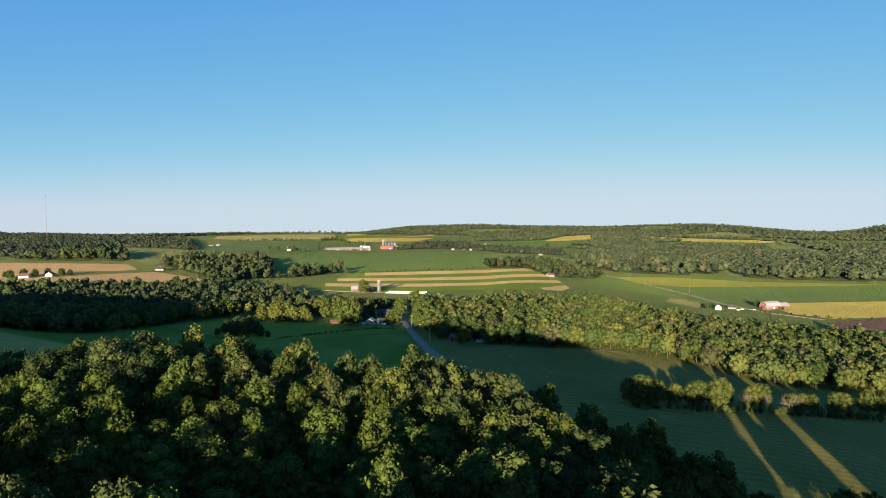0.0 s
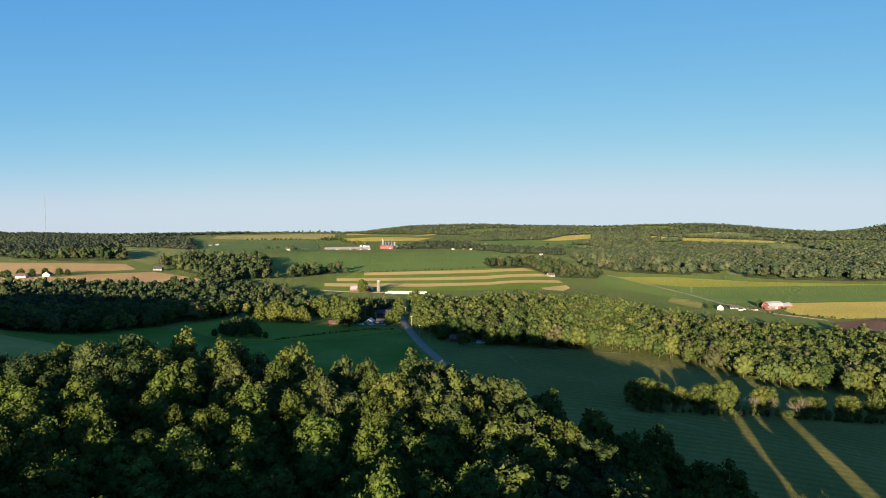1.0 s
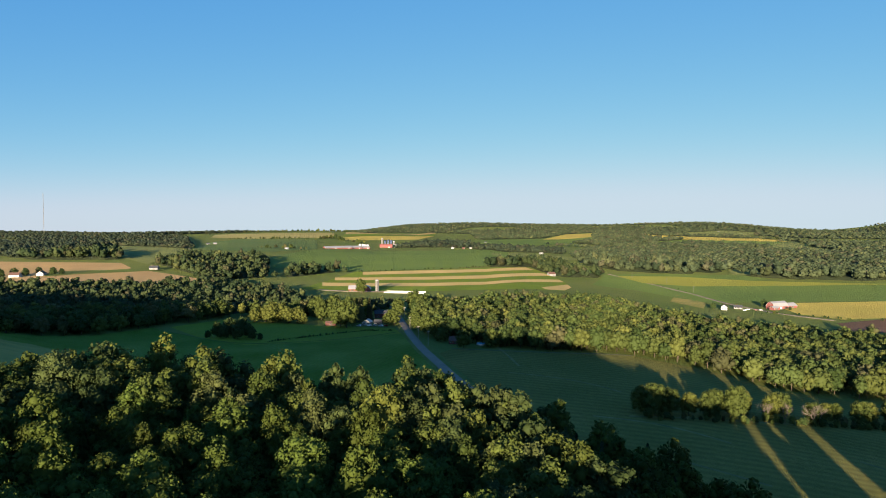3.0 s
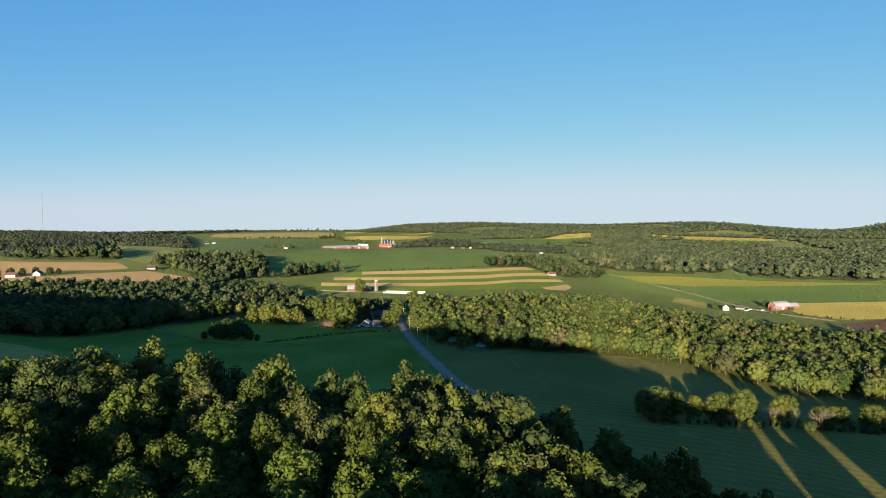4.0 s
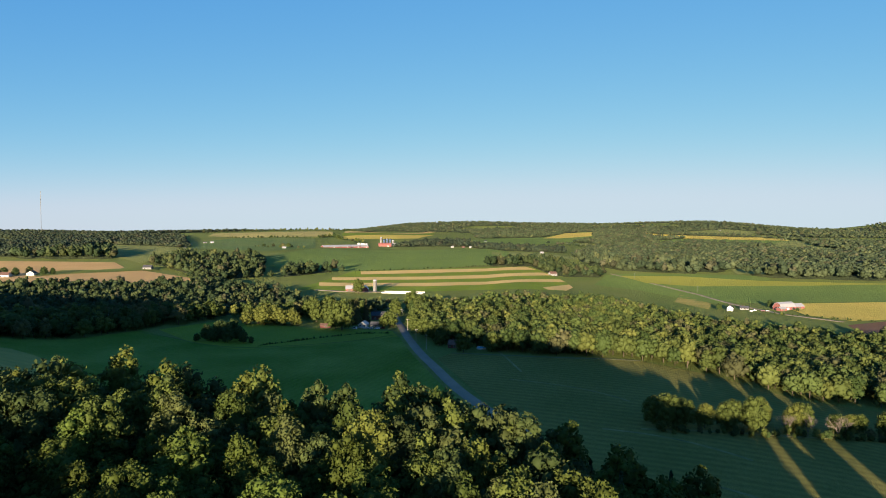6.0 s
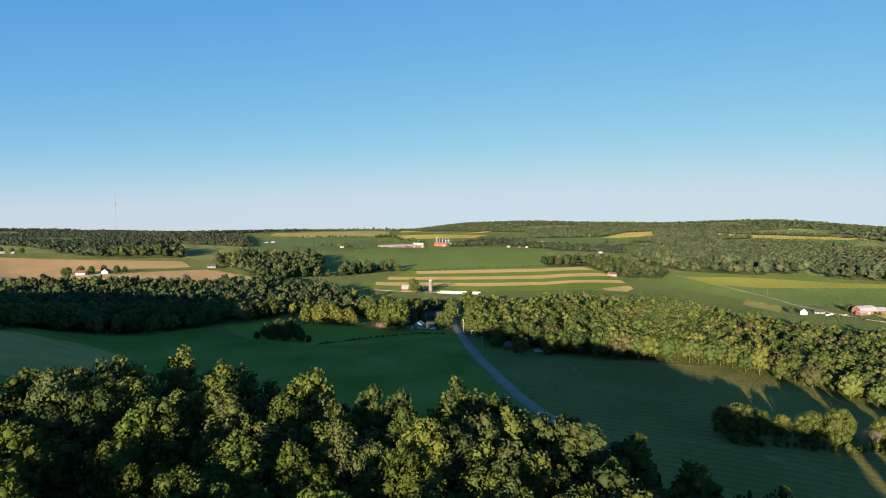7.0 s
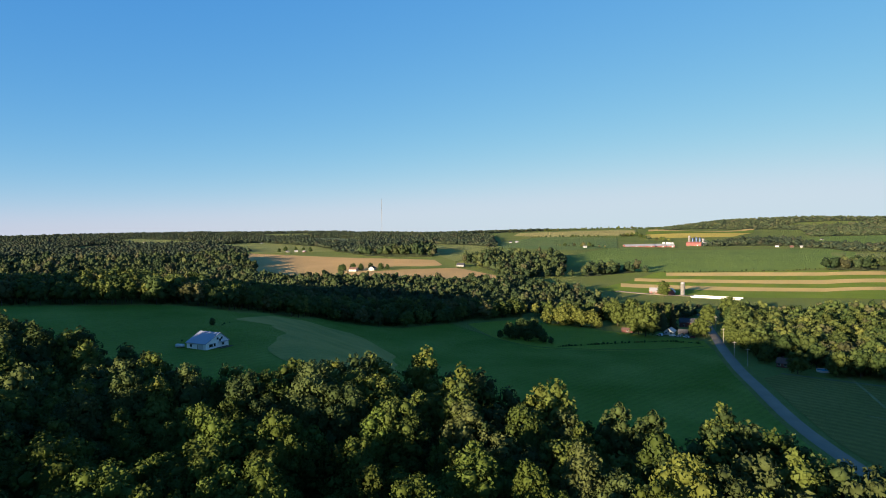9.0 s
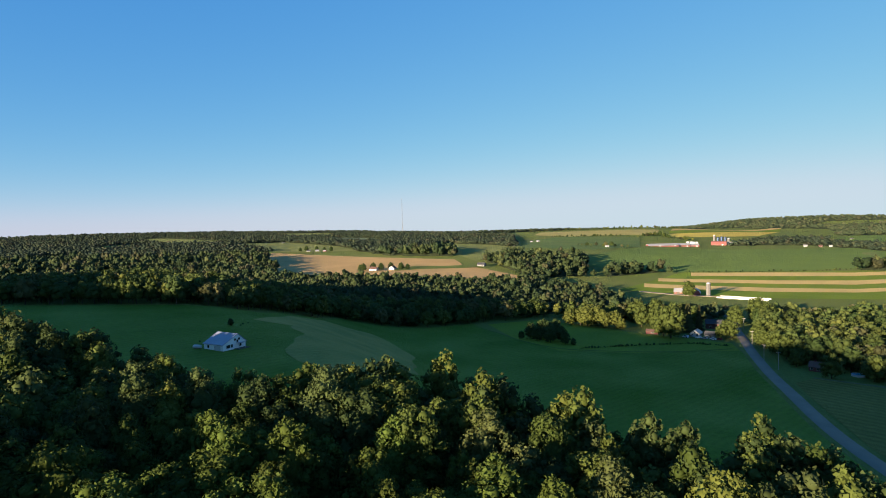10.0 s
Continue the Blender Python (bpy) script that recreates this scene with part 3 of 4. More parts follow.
def scatter_far(corners, spread, lo, hi):
    """Spots between two distances, which lie further apart the further off they are."""
    a, l = np.meshgrid(np.arange(-1.22, 0.70, spread), np.arange(math.log(lo), math.log(hi), spread))
    a[1::2] += spread / 2
    a = a + rng.uniform(-0.4, 0.4, a.shape) * spread
    l = l + rng.uniform(-0.4, 0.4, l.shape) * spread
    return open_ground(np.column_stack([(np.sin(a) * np.exp(l)).ravel(), (30 + np.cos(a) * np.exp(l)).ravel()]), corners)


def open_ground(p, corners):
    """Those spots within an outline that lie on no field."""
    keep = inside(p[:, 0], p[:, 1], corners)
    for patch in FIELDS:
        keep &= ~inside(p[:, 0], p[:, 1], patch)
    return p[keep]


# Tinted like the far leaves, haze painted into the green.
CANOPY = material("far_canopy", (0.055, 0.066, 0.030), 0.9, second=(0.040, 0.052, 0.026), scale=0.02, fine=0.12, vary=0.4, blades=2.0)


def canopy(name, p, reach, label):
    """The closed roof of leaves between the crowns of a far wood."""
    from mathutils.geometry import delaunay_2d_cdt
    out = delaunay_2d_cdt([Vector(q) for q in p], [], [], 0, 0.001)
    v = np.array([(q.x, q.y) for q in out[0]])
    tri = np.array([f for f in out[2] if len(f) == 3])
    if not len(tri):
        return
    a, b, c = v[tri[:, 0]], v[tri[:, 1]], v[tri[:, 2]]
    most = np.max([np.hypot(*(a - b).T), np.hypot(*(b - c).T), np.hypot(*(c - a).T)], 0)
    mid = (a + b + c) / 3
    tri = tri[most < 2.3 * reach * np.hypot(mid[:, 0], mid[:, 1] - 30)]
    z = land(v[:, 0], v[:, 1]) + rng.uniform(4, 7, len(v))
    edges = np.sort(np.vstack([tri[:, :2], tri[:, 1:], tri[:, [0, 2]]]), 1)
    lines, uses = np.unique(edges, axis=0, return_counts=True)
    rim = np.unique(lines[uses == 1])
    z[rim] = land(v[rim, 0], v[rim, 1]) - 1.0
    if len(tri):
        tagged(new(name, mesh_from(name, np.column_stack([v, z]), tri, [CANOPY])), label, "woodland", kind="stuff")


def grow(name, corners, label, mats=None, tall=(0.75, 1.2), thin=0.0):
    """Woodland within an outline: full trees near, plainer ones further off, over a closed roof of leaves."""
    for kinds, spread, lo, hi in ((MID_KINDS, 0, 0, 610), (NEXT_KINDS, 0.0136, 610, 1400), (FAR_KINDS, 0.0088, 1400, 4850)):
        if spread:
            p = scatter_far(corners, spread, lo, hi)
        else:
            p = open_ground(scatter(corners, 9.8, 0.36), corners)
            d = np.hypot(p[:, 0], p[:, 1] - 30)
            p = p[(d < hi) & (p[:, 1] > 0.32 * -p[:, 0])]
        if thin and len(p):
            p = p[[noise.noise((x / 420, y / 420, 3.7)) * 0.5 + 0.5 > thin for x, y in p]]
        if not len(p):
            continue
        s = rng.uniform(0.82, 1.15, len(p))
        if spread:
            d = np.hypot(p[:, 0], p[:, 1] - 30)
            if len(p) > 12:
                canopy(name, p, spread, label)
            skin = mats or (HAZED_HILL_LEAF if lo >= 1400 else WOOD_LEAF)
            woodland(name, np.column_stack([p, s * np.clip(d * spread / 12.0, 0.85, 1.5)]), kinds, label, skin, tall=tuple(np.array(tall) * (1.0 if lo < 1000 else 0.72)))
        else:
            woodland(name, np.column_stack([p, s]), kinds, label, mats, tall=tuple(np.array(tall) * 0.2 + 0.80), trunk=1)


FOREST = [(-212, 72), (-212, 118), (-203, 128), (-182, 147), (-138, 155), (-114, 149), (-94, 164), (-77, 181), (-45, 178), (-20, 185), (5, 188), (26, 180), (31, 153), (32, 131), (36, 112), (48, 97), (60, 84), (60, 72)]
near = scatter(FOREST, 6.3, 0.38)
near = near[np.argsort(np.hypot((near[:, 0] + 45) / 1.6, near[:, 1] - 115))]
# Trees added below the flight path, out of view, to shade the fields.
back = scatter([(-392, 24), (-392, 78), (-110, 78), (-110, 68), (62, 68), (62, 24)], 7.6)
# More unseen trees; lanes cut through them let sun streak the hay field.
screen = scatter([(62, 20), (62, 72), (70, 84), (190, 80), (190, 20)], 4.6)
lane = screen[:, 0] - 0.258 * (screen[:, 1] - 110)
screen = screen[~(((lane > 80.6) & (lane < 93.4)) | ((lane > 95.2) & (lane < 101.8)) | ((lane > 109.2) & (lane < 119.8)))]


def forest_height(x, y):
    """Younger trees stand below the white house, older ones on the east side."""
    if x < -152:
        return 1.06
    if x < -95:
        return 0.98 - 0.0021 * (y - 72)
    return 1.08 if x > -15 else 1.0


forest_tree = []
for k, (mesh, r) in enumerate(NEAR_KINDS):
    base = tagged(new("tree"), "tall leafy broadleaf tree in hillside forest", "tree", "trees of the hillside forest")
    part("trunk", trunk_bm(15, 0.32, r), BARK, base)
    new("crown", mesh).parent = base
    forest_tree.append(base)
for k, (x, y) in enumerate(near[:170]):
    s = rng.uniform(0.78, 1.14) * forest_height(x, y)
    m = Matrix.LocRotScale((x, y, float(land(x, y)) - 0.3), Euler((0, 0, rng.uniform(0, math.tau))), (s, s, s * rng.uniform(0.9, 1.1)))
    if k < 10:
        forest_tree[k].matrix_basis = m
    else:
        copy_thing(forest_tree[k % 10], m)
for spots, kinds in ((near[170:330], NEAR_SHAPES), (near[330:], EDGE_KINDS)):
    tall_ones = rng.uniform(0.78, 1.14, len(spots)) * [forest_height(x, y) for x, y in spots]
    woodland("forest", np.column_stack([spots, tall_ones]), kinds, "dense hillside forest of summer-green broadleaf trees", FOREST_LEAF, tall=(0.9, 1.1), trunk=1)

# Treetop heights, set by where the shade of the added trees must end.
SHADE_TOPS = ((-392, 86), (-309, 86), (-301, 76), (-242, 76), (-220, 70), (-209, 64), (-150, 58), (-60, 56), (5, 55), (32, 50), (62, 42), (120, 37), (190, 34))
shade_top = lambda x: np.interp(x, *zip(*SHADE_TOPS))
woodland("forest", np.column_stack([back, rng.uniform(0.95, 1.2, len(back))]), NEXT_KINDS, "forest canopy added out of view on the hilltop to cast shade", trunk=1, top=shade_top)
woodland("forest", np.column_stack([screen, rng.uniform(0.85, 1.1, len(screen)) * 1.2]), NEXT_KINDS, "slender trees added out of view to shape streaks of sun", wide=0.44, trunk=1, top=shade_top)
# Wood on the added knoll, out of view, for longer shade westward.
knoll = scatter([(-900, -60), (-900, 120), (-388, 100), (-388, -60)], 11.5)
woodland("forest", np.column_stack([knoll, rng.uniform(1.25, 1.45, len(knoll))]), NEXT_KINDS, "forest canopy added on an unseen knoll to cast shade", tall=(0.9, 1.1), trunk=1)

WEST_WOOD = [(-123, 690), (-190, 665), (-205, 580), (-237, 534), (-260, 485), (-292, 474), (-315, 430), (-304, 395), (-296, 354), (-278, 314), (-326, 284), (-395, 244), (-480, 190), (-600, 230), (-1000, 380), (-1250, 1000), (-1150, 1130), (-885, 930), (-700, 760), (-590, 700), (-500, 735), (-413, 765), (-322, 820), (-247, 825), (-195, 789), (-154, 719)]
grow("woodland", WEST_WOOD, "dense green broadleaf wood in a valley")
EAST_WOOD = [(-36, 690), (-27, 600), (-17, 530), (-4, 486), (16, 464), (50, 438), (80, 425), (126, 421), (163, 394), (188, 354), (270, 350), (420, 430), (470, 520), (392, 580), (360, 590), (336, 630), (285, 665), (251, 692), (228, 750), (188, 790), (114, 728), (64, 742), (11, 679)]
grow("woodland", EAST_WOOD, "dense sunlit yellow-green broadleaf wood", SUNNY_LEAF)
grow("woodland", [(-484, 1044), (-380, 951), (-360, 924), (-315, 914), (-278, 971), (-311, 1136), (-335, 1213), (-386, 1174), (-475, 1160), (-503, 1084)], "wood between two fields")
grow("woodland", [(-249, 987), (-180, 1080), (-168, 1076), (-202, 1166), (-250, 1137), (-260, 1037)], "round copse on a green field")
grow("woodland", [(-852, 1201), (-766, 1129), (-587, 1132), (-681, 1320), (-565, 1404), (-884, 2111), (-1171, 2197), (-1400, 1700), (-1038, 1300)], "wood on a far hillside")
grow("woodland", [(295, 1308), (353, 1222), (450, 1196), (563, 1229), (579, 1153), (789, 1116), (1300, 1250), (1900, 1800), (1500, 2000), (858, 1656), (801, 2095), (492, 2009), (311, 1501)], "wide far woods on low ground", HAZED_LOW_LEAF)
grow("woodland", [(40, 1175), (105, 1188), (174, 1147), (217, 1100), (304, 1145), (313, 1158), (272, 1184), (213, 1322), (110, 1242), (50, 1169)], "brushy hedgerow wood")
grow("woodland", [(-1250, 1130), (-1000, 250), (-4700, 250), (-4300, 2000), (-3300, 3500), (-900, 4780), (-700, 3100), (-1100, 2300), (-1171, 2197), (-900, 1600), (-1038, 1300)], "far wooded hills", thin=0.30)
grow("woodland", [(-850, 4750), (0, 4860), (1500, 4600), (3400, 4300), (4600, 2900), (2600, 1500), (1500, 2000), (858, 1700), (820, 2120), (500, 2030), (360, 2150), (150, 2700), (150, 3400), (-400, 3600), (-700, 2950), (-900, 3400)], "far wooded ridge", HAZED_LOW_LEAF, thin=0.33)
grow("woodland", [(-154, 1831), (-5, 1889), (70, 1850), (123, 1660), (313, 1586), (359, 1805), (198, 1887), (98, 2272), (-84, 2142)], "trees round a village", thin=0.3)
grow("woodland", [(-190, 662), (-125, 636), (-98, 690), (-60, 720), (-48, 690), (-54, 650), (-92, 622), (-128, 600), (-160, 590), (-195, 590)], "sunlit trees behind roadside houses", tall=(0.55, 0.9))
grow("woodland", [(-262, 975), (-330, 900), (-260, 835), (-215, 795), (-230, 770), (-330, 830), (-380, 930)], "wooded edge beside a striped field", tall=(0.6, 1.0))
low = scatter([(88, 279), (125, 277), (163, 282), (215, 291), (215, 297), (163, 287), (125, 282), (88, 284)], 3.6)
woodland("undergrowth", np.column_stack([low, rng.uniform(0.14, 0.34, len(low))]), MID_KINDS, "brush along the foot of the field trees", category="brush", tall=(0.9, 1.05))

# ---- buildings ----
WHITE = material("white_siding", (0.46, 0.45, 0.42), 0.6, vary=0.06, scale=0.4, fine=4.0)
RED = material("red_barn_boards", (0.23, 0.085, 0.075), 0.75, vary=0.2, scale=0.5, fine=5.0)
BRICKRED = material("weathered_red_siding", (0.13, 0.055, 0.048), 0.8, vary=0.2, scale=0.5, fine=4.0)
GREYWALL = material("grey_siding", (0.22, 0.21, 0.20), 0.7, vary=0.12, scale=0.5, fine=4.0)
TIN = material("pale_metal_roof", (0.33, 0.31, 0.30), 0.5, metal=0.2, vary=0.1, scale=0.3, fine=3.0, specular=0.5)
BLUETIN = material("blue_grey_metal_roof", (0.27, 0.27, 0.31), 0.5, metal=0.1, vary=0.1, scale=0.3, fine=3.0, specular=0.5)
SHINGLE = material("dark_shingles", (0.06, 0.06, 0.065), 0.9, vary=0.2, scale=0.6, fine=6.0)
BROWNROOF = material("brown_shingles", (0.13, 0.075, 0.06), 0.9, vary=0.2, scale=0.6, fine=6.0)
CONCRETE = material("silo_concrete", (0.16, 0.148, 0.136), 0.85, vary=0.12, scale=0.5, fine=4.0)
SILOBLUE = material("blue_steel_silo", (0.05, 0.07, 0.12), 0.4, metal=0.4, vary=0.1)
PLASTIC = material("white_bunker_cover", (0.42, 0.39, 0.36), 0.5, vary=0.06, scale=0.3, fine=1.5)
GLASS = material("window_glass", (0.02, 0.025, 0.03), 0.08, vary=0.02, specular=0.8)
TRIM = material("white_trim", (0.45, 0.45, 0.43), 0.5, vary=0.04)
POLEWOOD = material("grey_pole_wood", (0.30, 0.27, 0.23), 0.85, vary=0.15, scale=2.0, fine=8.0)
WOOD = material("weathered_wood", (0.12, 0.10, 0.08), 0.85, vary=0.2, scale=2.0, fine=8.0)
CARPAINT = [material("white_car_paint", (0.7, 0.7, 0.7), 0.25, vary=0.02, specular=0.6), material("dark_red_car_paint", (0.18, 0.03, 0.03), 0.25, vary=0.02, specular=0.6), material("silver_car_paint", (0.42, 0.43, 0.45), 0.3, metal=0.4, vary=0.02)]
TYRE = material("tyre_rubber", (0.02, 0.02, 0.02), 0.9, vary=0.1)
STEEL = material("galvanised_steel", (0.35, 0.36, 0.37), 0.5, metal=0.6, vary=0.1)
POOLWATER = material("pool_water", (0.15, 0.45, 0.60), 0.1, vary=0.05, specular=0.6)


def at(x, y, turn=0.0, up=0.0):
    return Matrix.Translation((x, y, float(land(x, y)) + up)) @ Matrix.Rotation(radians(turn), 4, "Z")


def box(bm, x0, x1, y0, y1, z0, z1):
    v = [bm.verts.new(p) for p in ((x0, y0, z0), (x1, y0, z0), (x1, y1, z0), (x0, y1, z0), (x0, y0, z1), (x1, y0, z1), (x1, y1, z1), (x0, y1, z1))]
    for f in ((3, 2, 1, 0), (4, 5, 6, 7), (0, 1, 5, 4), (1, 2, 6, 5), (2, 3, 7, 6), (3, 0, 4, 7)):
        bm.faces.new([v[k] for k in f])
    return bm


def prism(bm, outline, x0, x1):
    """A body with one outline in y and z, drawn along x."""
    a = [bm.verts.new((x0, y, z)) for y, z in outline]
    b = [bm.verts.new((x1, y, z)) for y, z in outline]
    n = len(outline)
    bm.faces.new(a[::-1])
    bm.faces.new(b)
    for k in range(n):
        bm.faces.new((a[k], a[(k + 1) % n], b[(k + 1) % n], b[k]))
    bmesh.ops.recalc_face_normals(bm, faces=bm.faces)
    return bm


def slab_roof(parent, profile, x0, x1, mat, thick=0.22):
    """One sloping sheet of roof for each stretch of the profile."""
    for (ya, za), (yb, zb) in zip(profile, profile[1:]):
        l = math.hypot(yb - ya, zb - za)
        ny, nz = -(zb - za) / l * thick, (yb - ya) / l * thick
        part("roof", prism(bmesh.new(), [(ya, za + 0.02), (yb, zb + 0.02), (yb + ny, zb + nz + 0.02), (ya + ny, za + nz + 0.02)], x0, x1), mat, parent)


def window(parent, face, u, z, w, h, reach):
    """A framed pane on a wall; face is x+, x-, y+ or y-, reach the wall's distance from the middle."""
    def put(bm, a, b, c, d, o0, o1):
        if face[0] == "x":
            lo, hi = sorted((o0, o1)) if face[1] == "+" else sorted((-o0, -o1))
            return box(bm, lo, hi, a, b, c, d)
        lo, hi = sorted((o0, o1)) if face[1] == "+" else sorted((-o0, -o1))
        return box(bm, a, b, lo, hi, c, d)
    frame_part = part("window", put(bmesh.new(), u - w / 2 - 0.1, u + w / 2 + 0.1, z - 0.1, z + h + 0.1, reach - 0.02, reach + 0.06), TRIM, parent)
    part("pane", put(bmesh.new(), u - w / 2, u + w / 2, z, z + h, reach + 0.05, reach + 0.09), GLASS, frame_part)


def house(place, length, width, eave, ridge, wall, roof, label, chimney=True, windows=2, category="house", shift=0.0, name="house"):
    """A gabled building whose ridge runs along its own x; shift moves the ridge across the width."""
    base = tagged(new(name), label, category)
    l, w = length / 2, width / 2
    r = shift * width
    part("wall", prism(bmesh.new(), [(-w, -1.2), (w, -1.2), (w, eave), (r, ridge), (-w, eave)], -l, l), wall, base)
    k = 0.45 * (ridge - eave) / (w + r)
    slab_roof(base, [(-w - 0.45, eave - k), (r, ridge), (w + 0.45, eave - 0.45 * (ridge - eave) / (w - r))], -l - 0.35, l + 0.35, roof)
    if chimney:
        part("chimney", box(bmesh.new(), -l * 0.4 - 0.4, -l * 0.4 + 0.4, r - 0.4, r + 0.4, ridge - 1.2, ridge + 1.0), BRICKRED, base)
    for side, half in (("y-", w), ("y+", w)):
        for i in range(windows):
            u = -l + length * (i + 0.5) / windows
            window(base, side, u, 1.0, 1.1, 1.3, half)
    for side in ("x-", "x+"):
        for u in (-width * 0.25, width * 0.25):
            window(base, side, u, 1.0, 1.0, 1.3, l)
        if ridge - eave > 2.2:
            window(base, side, r, eave + 0.2, 0.9, 1.0, l)
    part("door", box(bmesh.new(), l * 0.12, l * 0.12 + 1.0, -w - 0.06, -w + 0.02, -0.1, 2.05), WOOD, base)
    base.matrix_basis = place
    return base


def barn(place, length, width, eave, ridge, wall, roof, label, gambrel=True, doors=1, name="barn"):
    """A farm building with a broken (gambrel) or plain roof along its own x."""
    base = tagged(new(name), label, "barn")
    l, w = length / 2, width / 2
    if gambrel:
        prof = [(-w - 0.3, eave - 0.3), (-w * 0.62, eave + (ridge - eave) * 0.66), (0, ridge), (w * 0.62, eave + (ridge - eave) * 0.66), (w + 0.3, eave - 0.3)]
    else:
        prof = [(-w - 0.4, eave - 0.4 * (ridge - eave) / w), (0, ridge), (w + 0.4, eave - 0.4 * (ridge - eave) / w)]
    body = [(-w, -1.5), (w, -1.5), (w, eave)] + [(y, z) for y, z in prof[1:-1]][::-1] + [(-w, eave)]
    part("wall", prism(bmesh.new(), body, -l, l), wall, base)
    slab_roof(base, prof, -l - 0.4, l + 0.4, roof)
    for k in range(doors):
        u = -l + length * (k + 0.5) / doors
        part("door", box(bmesh.new(), u - 1.8, u + 1.8, -w - 0.1, -w + 0.02, -0.2, 3.0), TRIM if k % 2 else WOOD, base)
    for side in ("x-", "x+"):
        window(base, side, 0.0, eave + (ridge - eave) * 0.45, 1.2, 1.2, l)
    n = max(2, int(length / 6))
    for k in range(n):
        window(base, "y-", -l + length * (k + 0.2) / n, 1.3, 0.9, 0.8, w)
    base.matrix_basis = place
    return base


def silo(place, height, radius, wall, cap, label, dome=True):
    base = tagged(new("silo"), label, "silo")
    bm = bmesh.new()
    bmesh.ops.create_cone(bm, cap_ends=True, segments=20, radius1=radius, radius2=radius, depth=height + 1, matrix=Matrix.Translation((0, 0, height / 2 - 0.5)))
    part("wall", bm, wall, base)
    bm = bmesh.new()
    bmesh.ops.create_uvsphere(bm, u_segments=20, v_segments=10, radius=radius * 1.03)
    bmesh.ops.delete(bm, geom=[v for v in bm.verts if v.co.z < -0.05], context="VERTS")
    bmesh.ops.scale(bm, vec=(1, 1, 0.75 if dome else 0.25), verts=bm.verts)
    bmesh.ops.translate(bm, vec=(0, 0, height), verts=bm.verts)
    part("dome", bm, cap, base)
    for k in range(int(height / 3)):
        bm = bmesh.new()
        bmesh.ops.create_cone(bm, segments=20, radius1=radius + 0.06, radius2=radius + 0.06, depth=0.18, matrix=Matrix.Translation((0, 0, 1.5 + 3 * k)))
        part("hoop", bm, STEEL, base)
    part("chute", box(bmesh.new(), -0.6, 0.6, -radius - 0.7, -radius + 0.1, -0.3, height - 0.5), wall, base)
    base.matrix_basis = place
    return base


def bunker_silo(place, length, width, label):
    """Long white walls of a feed bunker with a sagging white cover between them."""
    base = tagged(new("bunker_silo"), label, "bunker silo")
    l, w = length / 2, width / 2
    for y in (-w, w):
        part("wall", prism(bmesh.new(), [(y - 0.5, -1.0), (y + 0.5, -1.0), (y + 0.25, 1.7), (y - 0.25, 1.7)], -l, l), PLASTIC, base)
    part("end_wall", box(bmesh.new(), -l - 0.4, -l, -w, w, -1.0, 1.5), PLASTIC, base)
    part("cover", prism(bmesh.new(), [(-w + 0.55, -1.0), (w - 0.55, -1.0), (w - 0.55, 0.5), (0, 0.9), (-w + 0.55, 0.4)], -l + 3, l - 4), GRAVEL, base, "tan feed heap between the walls")
    base.matrix_basis = place
    return base


def car(place, mat, label, van=False):
    base = tagged(new("car"), label, "car")
    top = 1.9 if van else 1.45
    part("body", prism(bmesh.new(), [(-2.2, 0.35), (2.2, 0.35), (2.25, 0.85), (1.2, 0.95), (0.7, top), (-1.6, top), (-2.2, 0.95)], -0.85, 0.85), mat, base)
    part("window", prism(bmesh.new(), [(-1.85, 1.0), (1.05, 1.0), (0.62, top - 0.08), (-1.5, top - 0.08)], -0.87, 0.87), GLASS, base)
    for x in (-0.8, 0.8):
        for y in (-1.35, 1.35):
            bm = bmesh.new()
            bmesh.ops.create_cone(bm, cap_ends=True, segments=12, radius1=0.34, radius2=0.34, depth=0.24, matrix=Matrix.Translation((x, y, 0.32)) @ Matrix.Rotation(math.pi / 2, 4, "Y"))
            part("wheel", bm, TYRE, base)
    base.matrix_basis = place
    return base


def utility_pole(place, height=10.5):
    base = tagged(new("utility_pole"), "weathered wooden utility pole beside the country road", "utility pole", "poles along the road")
    bm = bmesh.new()
    bmesh.ops.create_cone(bm, cap_ends=True, segments=10, radius1=0.20, radius2=0.13, depth=height + 0.6, matrix=Matrix.Translation((0, 0, height / 2 - 0.3)))
    part("shaft", bm, POLEWOOD, base)
    part("crossarm", box(bmesh.new(), -1.2, 1.2, -0.07, 0.07, height - 0.7, height - 0.52), POLEWOOD, base)
    for u in (-1.05, -0.4, 0.4, 1.05):
        bm = bmesh.new()
        bmesh.ops.create_cone(bm, cap_ends=True, segments=8, radius1=0.07, radius2=0.04, depth=0.22, matrix=Matrix.Translation((u, 0, height - 0.41)))
        part("insulator", bm, TRIM, base)
    base.matrix_basis = place
    return base


# The white house on the near hill: a long southern roof slope and a tall east gable.
# Lifted above WHITE to make up for the added trees' shade on this house.
HOMEWHITE = material("lifted_white_siding", (0.74, 0.72, 0.70), 0.6, vary=0.06, scale=0.4, fine=4.0)
home = house(at(-189.5, 215.5, 0) @ Matrix.Scale(0.86, 4), 12.0, 12.5, 2.7, 6.4, HOMEWHITE, BLUETIN, "white-sided house with a blue-grey metal roof on a hill", False, 0, shift=0.12)
for u, z, w, h in ((-4.0, 1.0, 1.0, 1.2), (0.2, 3.7, 0.9, 0.9), (2.4, 3.7, 0.9, 0.9), (-1.6, 1.0, 1.0, 1.3)):
    window(home, "x+", u, z, w, h, 6.0)
part("garage_door", box(bmesh.new(), 1.0, 4.4, -6.33, -6.2, 0, 2.2), TRIM, home, "white garage door")
